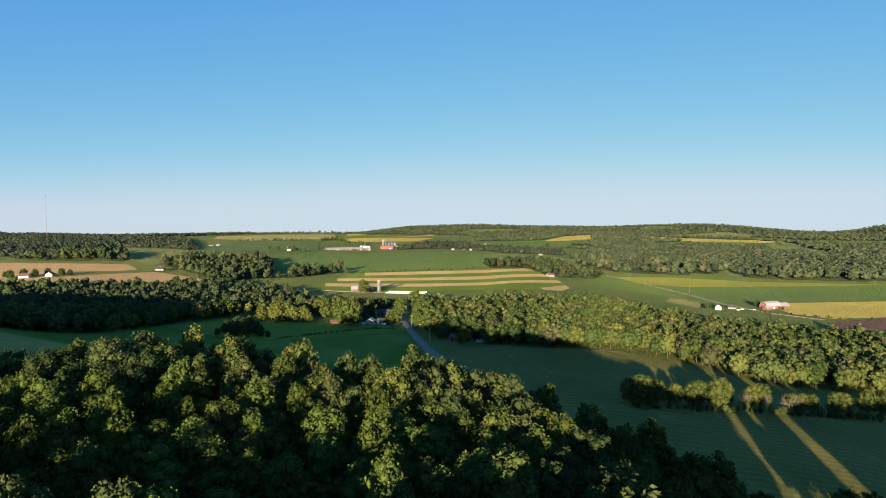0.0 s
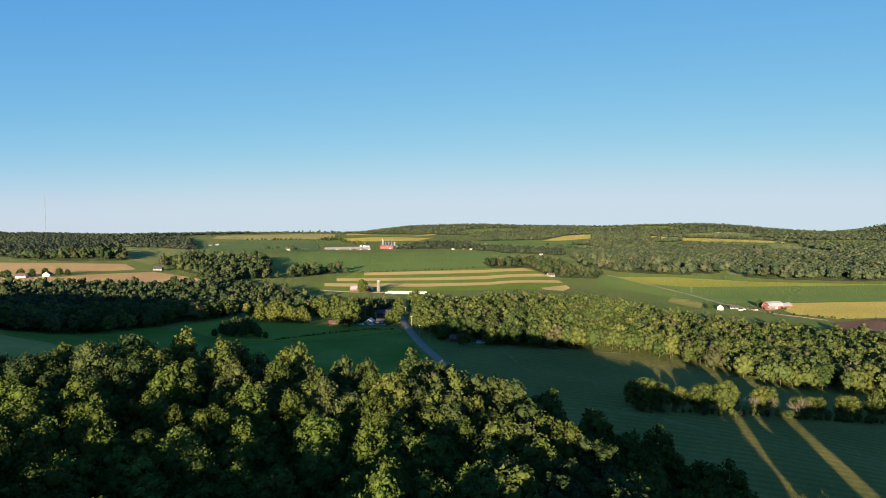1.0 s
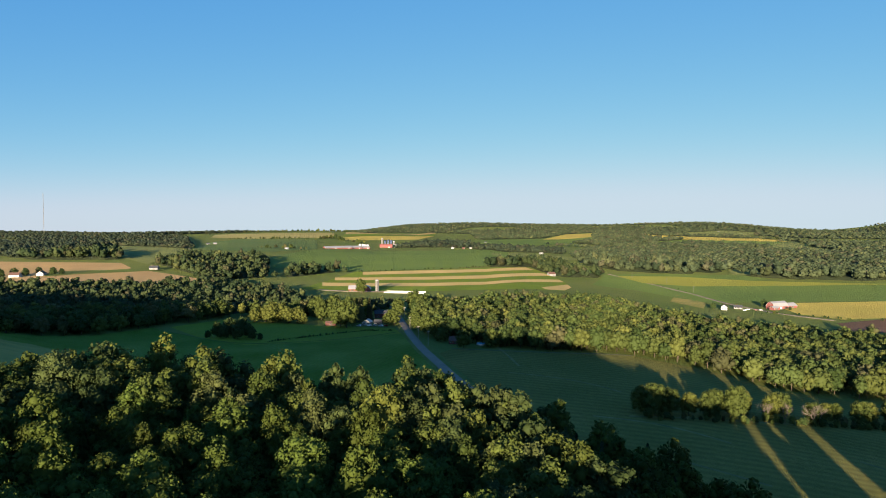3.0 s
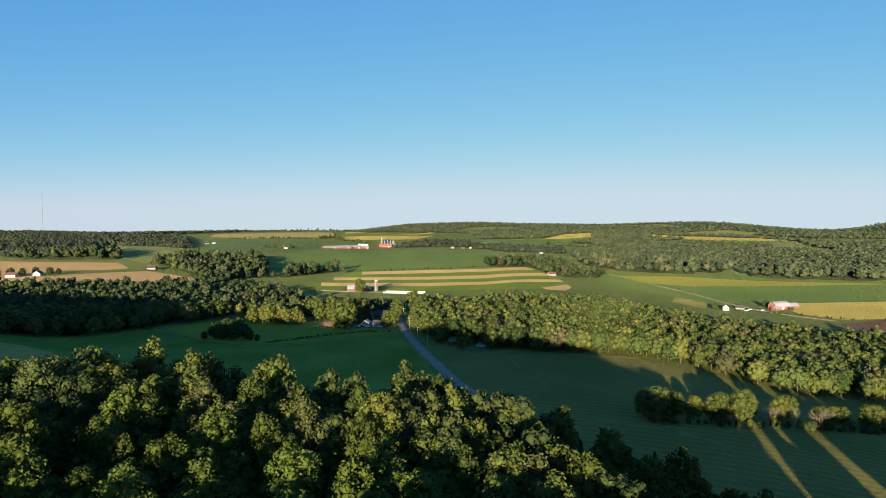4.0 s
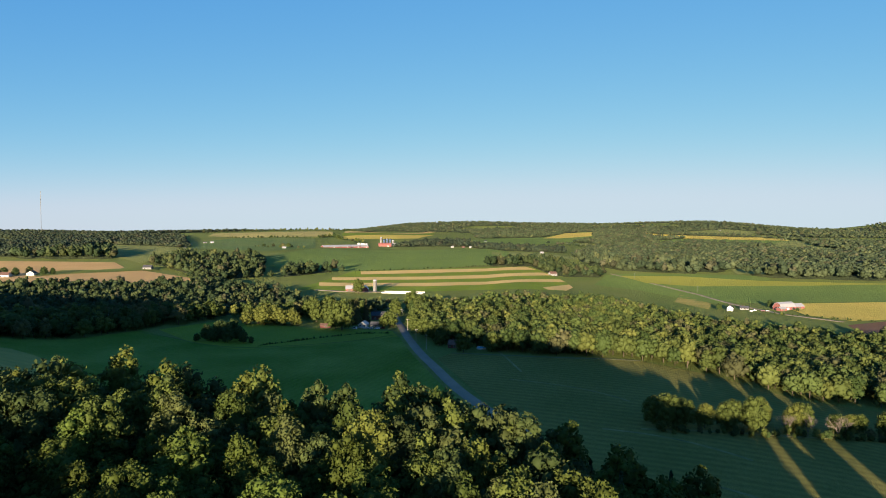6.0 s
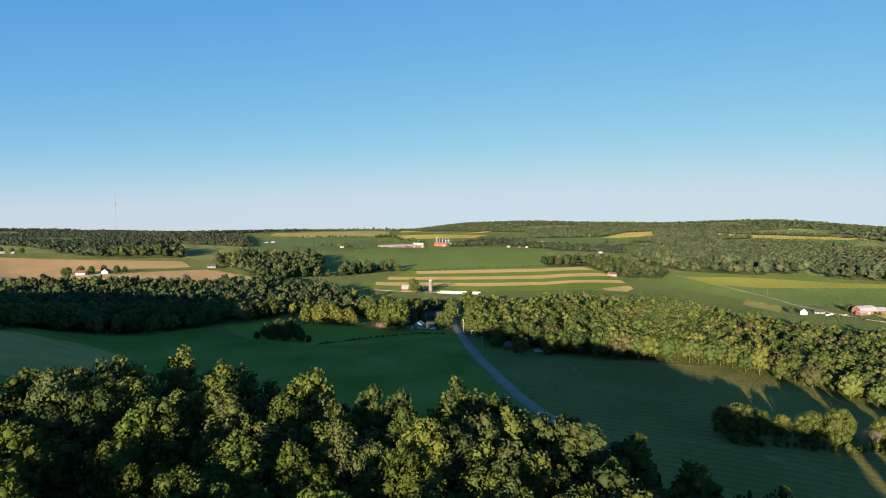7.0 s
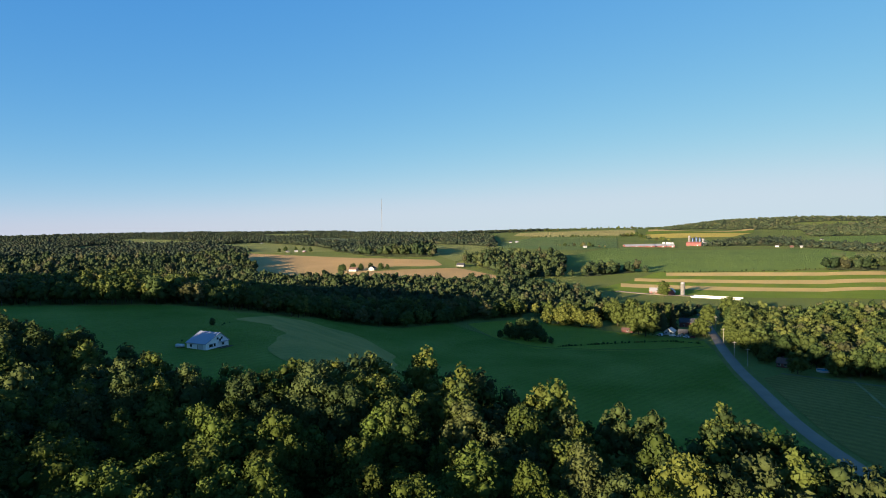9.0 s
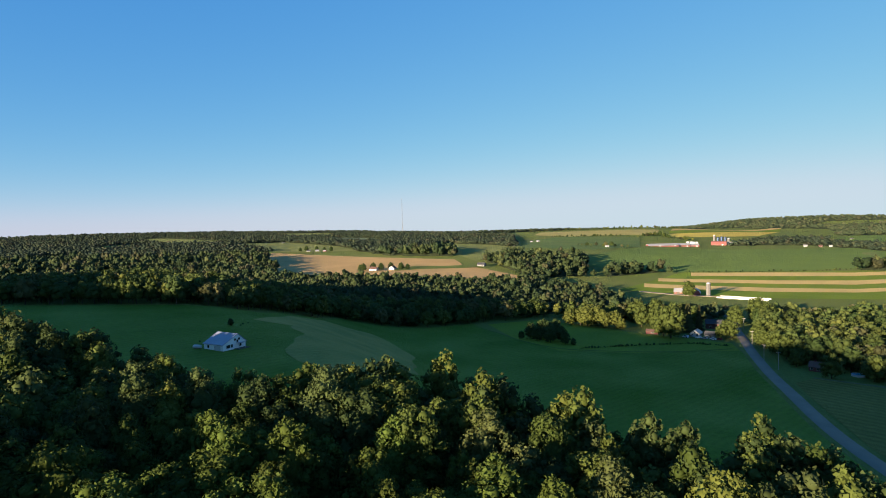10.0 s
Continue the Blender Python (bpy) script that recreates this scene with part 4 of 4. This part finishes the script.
window(home, "y-", -3.2, 0.9, 1.1, 1.2, 6.25)
porch = part("porch_roof", prism(bmesh.new(), [(0.6, 2.5), (4.6, 2.5), (4.6, 2.65), (0.6, 2.65)], 5.9, 8.0), BLUETIN, home)
for y in (0.8, 4.4):
    part("post", box(bmesh.new(), 7.7, 7.85, y - 0.07, y + 0.07, -0.6, 2.52), TRIM, porch)
part("deck", box(bmesh.new(), 6.0, 9.0, -0.5, 6.2, -0.8, 0.25), WOOD, home, "weathered wooden deck")
tank = tagged(new("propane_tank"), "white propane tank beside the house", "propane tank")
bm = bmesh.new()
bmesh.ops.create_uvsphere(bm, u_segments=14, v_segments=8, radius=0.75, matrix=Matrix.Rotation(math.pi / 2, 4, "Y"))
for v in bm.verts:
    v.co.x += 1.1 if v.co.x > 0.01 else -1.1
part("shell", bm, TRIM, tank)
for x in (-0.9, 0.9):
    part("foot", box(bmesh.new(), x - 0.1, x + 0.1, -0.5, 0.5, -1.0, -0.45), CONCRETE, tank)
tank.matrix_basis = at(-197.0, 209.0, 20, 0.9)

# The farm below the striped field.
barn(at(-119, 856, 4), 20, 11, 3.0, 7.0, RED, TIN, "red barn with a pale metal roof", False, 2)
barn(at(-103, 848, 94), 16, 10, 3.2, 7.6, RED, TIN, "small red barn with a rounded pale roof", True)
silo(at(-89, 846), 14.5, 2.5, CONCRETE, TIN, "tall concrete silo with a pale domed cap")
bunker_silo(at(-50, 828, -10), 54, 14, "long white-walled feed bunker on grass")
# Houses by the road.
house(at(-58, 597, 10), 13, 9, 4.2, 7.0, BRICKRED, SHINGLE, "two-storey dark house among trees by the road")
house(at(-66, 551, 84), 9, 7, 2.5, 4.8, WHITE, TIN, "small white house with a pale roof in a yard", False, 2)
house(at(-56, 550, -10), 7, 5, 2.4, 4.4, GREYWALL, SHINGLE, "grey garage with a dark roof in a yard", False, 1, "garage", name="garage")
car(at(-72, 540, 60), CARPAINT[0], "white van parked in a shaded yard", True)
car(at(-63, 541, 95), CARPAINT[0], "white car parked beside a small white house")
car(at(-49, 540, 70), CARPAINT[1], "dark red car parked in a shaded yard")
car(at(-69, 545, 70), CARPAINT[2], "silver car parked beside a small white house")
car(at(-53, 539, 75), CARPAINT[0], "white car parked in a shaded yard")
car(at(-59, 540, 80), CARPAINT[2], "silver car parked in a shaded yard")
house(at(-97, 547, 0), 9, 5, 2.2, 3.4, BRICKRED, BROWNROOF, "low red-brown shed at a field's edge", False, 1, "shed", name="shed")
house(at(10, 458, -12), 9, 7, 2.6, 5.0, BRICKRED, BROWNROOF, "red-brown house in shade beside a field", True, 3)
pool = tagged(new("swimming_pool"), "round above-ground swimming pool on a lawn", "swimming pool")
bm = bmesh.new()
bmesh.ops.create_cone(bm, cap_ends=False, segments=28, radius1=3.4, radius2=3.4, depth=1.6, matrix=Matrix.Translation((0, 0, 0.4)))
part("wall", bm, WHITE, pool)
bm = bmesh.new()
bmesh.ops.create_circle(bm, cap_ends=True, segments=28, radius=3.38, matrix=Matrix.Translation((0, 0, 1.0)))
part("water", bm, POOLWATER, pool)
pool.matrix_basis = at(28, 453)
for x, y in ((-10, 450), (-18, 473), (-27, 526), (-36, 592), (-38, 655), (-35, 740), (392, 1080), (400, 985), (350, 1140)):
    utility_pole(at(x, y, 20))
# The farm beside the grain field.
house(at(364, 801, 60), 9, 7, 4.2, 7.0, WHITE, SHINGLE, "white farmhouse with a dark roof")
house(at(386, 810, -25), 10, 6, 2.4, 4.8, GREYWALL, SHINGLE, "long low grey house with a dark roof", True, 3)
barn(at(438, 812, 22), 25, 12, 3.8, 9.6, RED, TIN, "big red barn with a pale gambrel roof", True, 3)
barn(at(459, 821, 22), 17, 10, 3.2, 6.6, RED, TIN, "red barn wing with a pale metal roof", False, 1)
barn(at(428, 800, 22), 10, 7, 2.8, 4.8, RED, TIN, "low red barn annexe", False, 1)
for x, y, k in ((386, 793, 0), (402, 795, 1), (407, 794, 0), (394, 800, 2)):
    car(at(x, y, 70), CARPAINT[k], ("white", "dark red", "silver")[k] + " car parked in a farm yard")
# The far farm with its silos.
barn(at(-290, 1700, 38), 82, 18, 2.4, 7.0, RED, TIN, "long low red barn with a pale metal roof", False, 4)
barn(at(-246, 1742, 38), 34, 14, 4.0, 8.5, RED, TIN, "red barn with a pale roof in a farm", False, 2)
barn(at(-222, 1762, 30), 24, 12, 4.0, 8.0, RED, TIN, "low red farm building in a yard", False, 2)
barn(at(-172, 1868, 5), 38, 14, 5.0, 11.0, RED, RED, "red barn below a row of silos", True, 2)
barn(at(-140, 1885, 5), 24, 12, 4.5, 9.0, GREYWALL, TIN, "grey metal-roofed barn beside silos", False, 1)
for x, y, h, k in ((-185, 1885, 25, 0), (-176, 1887, 19, 1), (-167, 1890, 21, 1), (-158, 1892, 20, 1), (-150, 1896, 17, 0)):
    silo(at(x, y), h, 3.4, (CONCRETE, SILOBLUE)[k], (TIN, SILOBLUE)[k], ("tall pale concrete silo", "dark blue steel silo")[k] + " in a row beside a barn")
for x, y in ((-248, 1850), (-240, 1856), (-232, 1846), (-226, 1852)):
    silo(at(x, y), 8, 4.0, TRIM, TIN, "squat white grain bin with a low roof", False)
# Scattered far houses.
for x, y, turn, wall, roof, w in (
    (-577, 893, 105, WHITE, SHINGLE, "tall white farmhouse with a dark roof"), (-600, 872, 10, WHITE, BROWNROOF, "low white house among round trees"),
    (-459, 987, 5, GREYWALL, SHINGLE, "grey-walled low building at a field's edge"), (-644, 1691, 20, WHITE, SHINGLE, "white hillside house"),
    (-630, 1705, 20, WHITE, TIN, "white outbuilding on a hillside"), (-895, 2120, 10, WHITE, TIN, "white house on a wooded hilltop"),
    (-1062, 1228, 20, WHITE, SHINGLE, "white farmhouse among trees"), (-1040, 1235, 40, WHITE, TIN, "white farm shed"), (-1010, 1230, 0, RED, TIN, "small red farm barn"),
    (-1620, 1402, 20, WHITE, TIN, "white far farmhouse"), (-1590, 1425, 20, GREYWALL, SHINGLE, "grey far house"), (-1556, 1645, 0, WHITE, SHINGLE, "white far house"),
    (-2397, 1730, 0, RED, BROWNROOF, "red-roofed far house"), (-2340, 1760, 30, WHITE, BROWNROOF, "far house with brown roof"),
    (-381, 1507, 5, WHITE, TIN, "long white far shed"), (-38, 2345, 20, WHITE, BROWNROOF, "village house"), (80, 2320, 0, GREYWALL, BROWNROOF, "grey village house"),
    (100, 2335, 40, RED, BROWNROOF, "red village house"), (84, 1822, 5, WHITE, TIN, "white village building"), (62, 1826, 5, BRICKRED, BROWNROOF, "brown village house"),
    (30, 1835, 0, WHITE, TIN, "white village shed"), (160, 2290, 10, WHITE, SHINGLE, "white village house with a dark roof"), (250, 1560, 10, WHITE, TIN, "white house beside a meadow"),
    (196, 1112, 20, GREYWALL, BROWNROOF, "house with an orange-brown roof behind a hedgerow"), (1061, 3470, 0, WHITE, TIN, "white house on a far ridge"), (1158, 3340, 20, WHITE, TIN, "white house on a far slope"),
    (1180, 3330, 0, WHITE, SHINGLE, "far ridge house"), (870, 3560, 10, WHITE, TIN, "white far building"), (413, 3830, 10, BRICKRED, BROWNROOF, "red far farmhouse"), (440, 3820, 0, WHITE, TIN, "far white barn"), (1500, 3330, 0, WHITE, TIN, "far pasture house"),
):
    far = math.hypot(x, y)
    k = 0.65 if far > 1300 else 1.0
    house(at(x, y, turn), 13 * k, 9 * k, 3.6 * k, 6.8 * k, wall, roof, w + " in open farmland", far < 1300)
# Radio mast on the far western hill.
mast = tagged(new("radio_mast"), "thin tall lattice radio mast on a far hill", "radio mast")
for k in range(3):
    a = k * math.tau / 3
    bm = bmesh.new()
    bmesh.ops.create_cone(bm, cap_ends=True, segments=6, radius1=0.5, radius2=0.4, depth=235, matrix=Matrix.Translation((math.cos(a) * 0.8, math.sin(a) * 0.8, 117)))
    part("leg", bm, GREYWALL, mast)
for k in range(30):
    part("brace", box(bmesh.new(), -0.8, 0.8, -0.8, 0.8, 4 + 7.7 * k, 4.25 + 7.7 * k), GREYWALL, mast)
mast.matrix_basis = at(-2330, 3580)

# ---- garden trees, conifers, hedges ----
def conifer_shape(r, height, radius, count, size):
    h = r.uniform(0.08, 1.0, count) ** 1.25
    a = r.uniform(0, math.tau, count)
    tier = 0.75 + 0.25 * np.sin(h * 46)
    d = radius * (1 - h) * tier * r.uniform(0.55, 1.0, count) ** 0.5 + 0.1
    p = np.column_stack([np.cos(a) * d, np.sin(a) * d, h * height - d * 0.25])
    n = np.column_stack([np.cos(a), np.sin(a), np.full(count, 0.7)]) + r.normal(size=(count, 3)) * 0.35
    n /= np.linalg.norm(n, axis=1)[:, None]
    v, q = cards(p, n, size * r.uniform(0.6, 1.3, count), r)
    w = np.array([(math.cos(k * math.tau / 8) * radius * 0.5, math.sin(k * math.tau / 8) * radius * 0.5, height * 0.1) for k in range(8)] + [(0, 0, height * 0.95)])
    f = np.array([(k, (k + 1) % 8, 8, 8) for k in range(8)])
    return np.vstack([v, w]), np.vstack([q, f + len(v)])


def single_tree(name, shape, mat, spots, label, category, group):
    v, q = shape
    mesh = mesh_from("crown", v, split_quads(q), [mat])
    mesh.attributes.new("tint", "FLOAT", "POINT").data.foreach_set("value", np.full(len(v), 0.5, np.float32))
    first = None
    for x, y, s in spots:
        m = Matrix.LocRotScale((x, y, float(land(x, y)) - 0.3), Euler((0, 0, rng.uniform(0, math.tau))), (s, s, s * rng.uniform(0.92, 1.08)))
        if first is None:
            first = tagged(new(name), label, category, group)
            part("trunk", trunk_bm(8, 0.3, rng), BARK, first)
            new("crown", mesh).parent = first
            first.matrix_basis = m
        else:
            copy_thing(first, m)


r = np.random.default_rng(31)
single_tree("spruce", conifer_shape(r, 23, 6.0, 1500, 1.1), SPRUCE, [(-91, 556, 0.95), (-85, 566, 1.0), (-79, 561, 1.0), (-73, 566, 1.05), (-66, 568, 1.0), (-76, 574, 1.0)], "tall brownish spruce beside a house", "spruce", "spruces by the road")
edge = scatter([(27, 181), (40, 181), (72, 172), (74, 158), (64, 122), (62, 100), (50, 97), (37, 112), (32, 131), (30, 152)], 5.2)
edge = np.column_stack([edge, rng.uniform(0.72, 1.12, len(edge))])
single_tree("pine", conifer_shape(r, 18, 4.4, 900, 0.9), PINE, edge[::2], "dark shaded conifer at the forest edge", "conifer", "conifers at the forest edge")
single_tree("tree", crown_shape(r, 17.0, 4.6, 20, 1000, 0.6, base=0.15, ball=ICO, lobe=(0.22, 0.42), ruff=0.6, depth=(0.62, 0.84)), NEAR_LEAF, edge[1::2], "dark leafy tree on the shaded forest slope", "tree", "trees on the shaded slope")
garden = crown_shape(r, 13.0, 5.2, 16, 560, 0.76, base=0.02, ball=ICO, lobe=(0.24, 0.44), ruff=0.55, depth=(0.65, 0.86))
for k, spots in enumerate((
    [(95, 287, 0.86), (131, 287, 0.97), (193, 296, 0.84), (158, 299, 0.8), (214, 304, 0.9)],
    [(90, 291, 0.78), (110, 287, 0.90), (148, 288, 1.0), (174, 292, 0.74), (203, 303, 0.8), (139, 297, 0.9)],
    [(102, 289, 0.80), (119, 286, 0.95), (125, 293, 0.9), (168, 291, 0.82), (183, 299, 0.7), (224, 306, 0.9)],
)):
    single_tree("tree", crown_shape(r, 17.0, (6.6, 5.9, 6.3)[k], 24, 2300, 0.56, base=0.0, lean=0.08, ball=ICO, lobe=(0.20, 0.38), ruff=0.55, depth=(0.65, 0.86)), LEAF[(0, 2, 0)[k]], spots, "rounded leafy tree in a row between fields", "tree", "row of field trees")
single_tree("tree", crown_shape(r, 21.0, 4.8, 24, 2000, 0.48, ball=ICO, lobe=(0.20, 0.40), ruff=0.62, depth=(0.6, 0.82)), NEAR_LEAF, [(68, 150, 0.84), (72, 155, 0.8), (77, 158, 0.84), (82, 156, 0.82), (66, 143, 0.85), (74, 148, 0.86), (80, 150, 0.88), (87, 152, 0.78), (106, 161, 0.8), (111, 164, 0.84), (116, 162, 0.8), (110, 156, 0.86), (117, 155, 0.85)], "leafy tree at the corner of the forest", "tree", "trees at the forest corner")
single_tree("tree", garden, LEAF[0], [(-107, 820, 1.6), (-81, 531, 1.25), (-87, 537, 0.95), (-48, 548, 0.62), (-42, 552, 0.75), (-46, 566, 0.6), (-46, 640, 0.8), (-100, 575, 0.9), (-112, 580, 0.85), (-90, 600, 1.0), (-106, 610, 1.1), (-120, 600, 1.0), (-44, 618, 0.85), (-75, 600, 0.9), (15, 440, 0.7), (34, 443, 0.75), (-24, 545, 0.7), (-20, 522, 0.65), (-12, 502, 0.7), (-6, 486, 0.75), (1, 474, 0.7), (-22, 560, 0.8), (-26, 637, 1.1), (-30, 655, 1.1), (-20, 625, 1.0), (38, 452, 0.55), (46, 449, 0.6), (-1, 464, 0.5), (60, 446, 0.5)], "round leafy garden tree near a house", "tree", "garden trees")
single_tree("tree", garden, LEAF[1], [(-592, 882, 1.0), (-562, 896, 1.0), (-610, 884, 1.1), (-555, 905, 0.8), (-618, 868, 1.0), (-586, 902, 1.0), (-630, 875, 0.8), (-1075, 1235, 1.1), (-1050, 1245, 1.0), (-1025, 1245, 0.9), (-995, 1235, 1.0), (-1085, 1222, 0.9), (430, 830, 0.8), (352, 806, 0.7), (446, 796, 0.4)], "round dark tree beside a far house", "tree", "trees by far houses")
single_tree("bush", garden, LEAF[1], [(-172, 482, 0.95), (-165, 476, 0.85), (-160, 486, 1.05), (-154, 474, 0.95), (-148, 481, 0.9), (-142, 472, 0.75), (-167, 492, 1.15), (-158, 496, 1.1), (-136, 471, 0.45), (-178, 478, 0.5)], "leafy thicket in the middle of a pasture", "thicket", "thicket in the pasture")
single_tree("bush", garden, LEAF[2], [(-168, 560, 1.1), (-160, 566, 1.2), (-152, 560, 1.15), (-144, 566, 1.25), (-137, 558, 1.05), (-130, 563, 1.1), (-124, 557, 0.8), (-148, 574, 1.3), (-156, 578, 1.3), (-117, 600, 0.9), (-108, 606, 0.8)], "sunlit yellow-green bush at a pasture's edge", "bush", "bushes at the pasture")
single_tree("bush", garden, LEAF[1], [(-227, 251, 0.30), (-224, 254, 0.26), (-227, 258, 0.32), (-229, 263, 0.25), (-176, 209, 0.15), (-178, 211, 0.13), (-207, 218, 0.26)], "small garden shrub by the white house", "shrub", "shrubs by the white house")


def hedge(name, points, step, size, label, mats=None):
    spots = []
    for p, q in zip(points, points[1:]):
        for s in np.arange(0, 1, step / math.dist(p, q)):
            if rng.uniform() < 0.85:
                spots.append((p[0] + (q[0] - p[0]) * s + rng.normal() * step * 0.3, p[1] + (q[1] - p[1]) * s + rng.normal() * step * 0.3, size * rng.uniform(0.5, 1.3)))
    woodland(name, spots, MID_KINDS, label, mats, "hedge", tall=(0.8, 1.1))


hedge("hedge", [(-128, 462), (-110, 478), (-89, 496), (-63, 515), (-40, 516)], 1.3, 0.12, "low scrub along a ditch below a yard")
hedge("hedge", [(-150, 1103), (-60, 1140), (40, 1172), (120, 1240)], 7, 0.22, "low hedge between two fields")
hedge("hedge", [(-700, 2030), (-560, 2045), (-420, 2070)], 7, 0.5, "hedgerow on a hillside")
hedge("hedge", [(-900, 2330), (-700, 2480), (-440, 2640), (-380, 2700)], 8, 0.7, "tree line along a skyline")
hedge("hedge", [(-420, 2110), (-380, 2190), (-330, 2080), (-260, 2040)], 8, 0.8, "trees behind a far farm")
hedge("hedge", [(-450, 1500), (-400, 1530), (-340, 1560)], 12, 0.7, "trees beside a far shed")
hedge("hedge", [(300, 1150), (360, 1085), (392, 980)], 22, 0.14, "scrub beside a lane")
hedge("hedge", [(395, 778), (430, 745), (470, 712), (540, 690)], 6, 0.2, "scrub below a farm")
strip("lane", [(320, 1190), (345, 1130), (368, 1060), (392, 960), (396, 850), (412, 765), (445, 705)], 5.0, GRAVEL, "pale gravel farm lane", "lane", 0.4)
strip("lane", [(-170, 858), (-130, 842), (-95, 836), (-70, 838)], 8.0, GRAVEL, "gravel farm yard lane", "lane", 0.4)
strip("ditch", [(-236, 512), (-205, 494), (-172, 468), (-139, 452), (-92, 466), (-60, 484), (-38, 506)], 0.6, material("rank_grass", (0.15, 0.19, 0.05), 0.95, blades=2.0), "dark rank grass along a ditch", "ditch", 0.3)
strip("lane", [(7, 437), (80, 421), (126, 418)], 1.6, material("pale_grass_margin", (0.17, 0.17, 0.09), 0.95, blades=1.0), "pale grassy field margin", "field margin", 0.25)
strip("lane", [(-660, 1640), (-610, 1500), (-575, 1400)], 4.0, GRAVEL, "pale far country lane", "lane", 0.5)

MARGIN = material("dry_mown_grass", (0.26, 0.24, 0.10), 0.95, vary=0.4, scale=0.15, fine=1.5, blades=1.0)
strip("mown_track", [(83.0, 284.9), (97.1, 283.2), (115.8, 283.3), (135.9, 281.0), (161.9, 284.9)], 0.8, MARGIN, "faint dry track across the mown field", "track", 0.2)
strip("mown_track", [(87.3, 231.8), (95.0, 226.7), (101.4, 219.8), (107.3, 212.9)], 0.8, MARGIN, "faint dry track across the mown field", "track", 0.2)
strip("mown_track", [(155.7, 241.6), (163.0, 235.6), (167.4, 227.1)], 0.8, MARGIN, "faint dry track across the mown field", "track", 0.2)
strip("mown_track", [(67.0, 285.0), (80.2, 281.5), (93.9, 274.0), (105.1, 263.2), (112.7, 252.2)], 0.8, MARGIN, "faint dry track across the mown field", "track", 0.2)
strip("mown_track", [(37.5, 366.1), (60.8, 356.0), (81.1, 340.1), (90.6, 323.5)], 0.8, MARGIN, "faint dry track across the mown field", "track", 0.2)
strip("mown_track", [(38.5, 443.7), (42.8, 416.8), (46.5, 382.1)], 0.8, MARGIN, "faint dry track across the mown field", "track", 0.2)


def bare_tree(place, r, label):
    """A leafless tree: limbs that fork and thin out."""
    base = tagged(new("bare_tree"), label, "tree", "leafless trees in the field row")
    def limb(bm, a, b, w0, w1):
        d = (b - a).normalized()
        s = d.orthogonal().normalized()
        u = d.cross(s)
        lo = [bm.verts.new(a + (s * math.cos(k * 2.1) + u * math.sin(k * 2.1)) * w0) for k in range(3)]
        hi = [bm.verts.new(b + (s * math.cos(k * 2.1) + u * math.sin(k * 2.1)) * w1) for k in range(3)]
        for k in range(3):
            bm.faces.new((lo[k], lo[(k + 1) % 3], hi[(k + 1) % 3], hi[k]))
    def fork(bm, a, d, length, w, level):
        b = a + d * length
        limb(bm, a, b, w, w * 0.65)
        if level:
            for _ in range(3):
                e = (d + Vector(r.normal(size=3)) * 0.45 + Vector((0, 0, 0.15))).normalized()
                fork(bm, a + d * length * r.uniform(0.6, 1.0), e, length * r.uniform(0.55, 0.8), w * 0.6, level - 1)
    bm = bmesh.new()
    limb(bm, Vector((0, 0, -0.5)), Vector((0, 0, 3)), 0.3, 0.22)
    part("trunk", bm, PALEBARK, base)
    for k in range(4):
        bm = bmesh.new()
        fork(bm, Vector((0, 0, 2.6)), Vector((math.cos(k * 1.6) * 0.45, math.sin(k * 1.6) * 0.45, 1)).normalized(), 4.0, 0.18, 4)
        part("branch", bm, PALEBARK, base)
    base.matrix_basis = place


PALEBARK = material("dead_grey_bark", (0.15, 0.12, 0.10), 0.9, vary=0.15, scale=1.0, fine=6.0)
r = np.random.default_rng(77)
for x, y in ((143, 281), (165, 283), (169, 285), (152, 282)):
    bare_tree(at(x, y + 3) @ Matrix.Scale(0.75, 4), r, "leafless grey tree among rounded field trees")
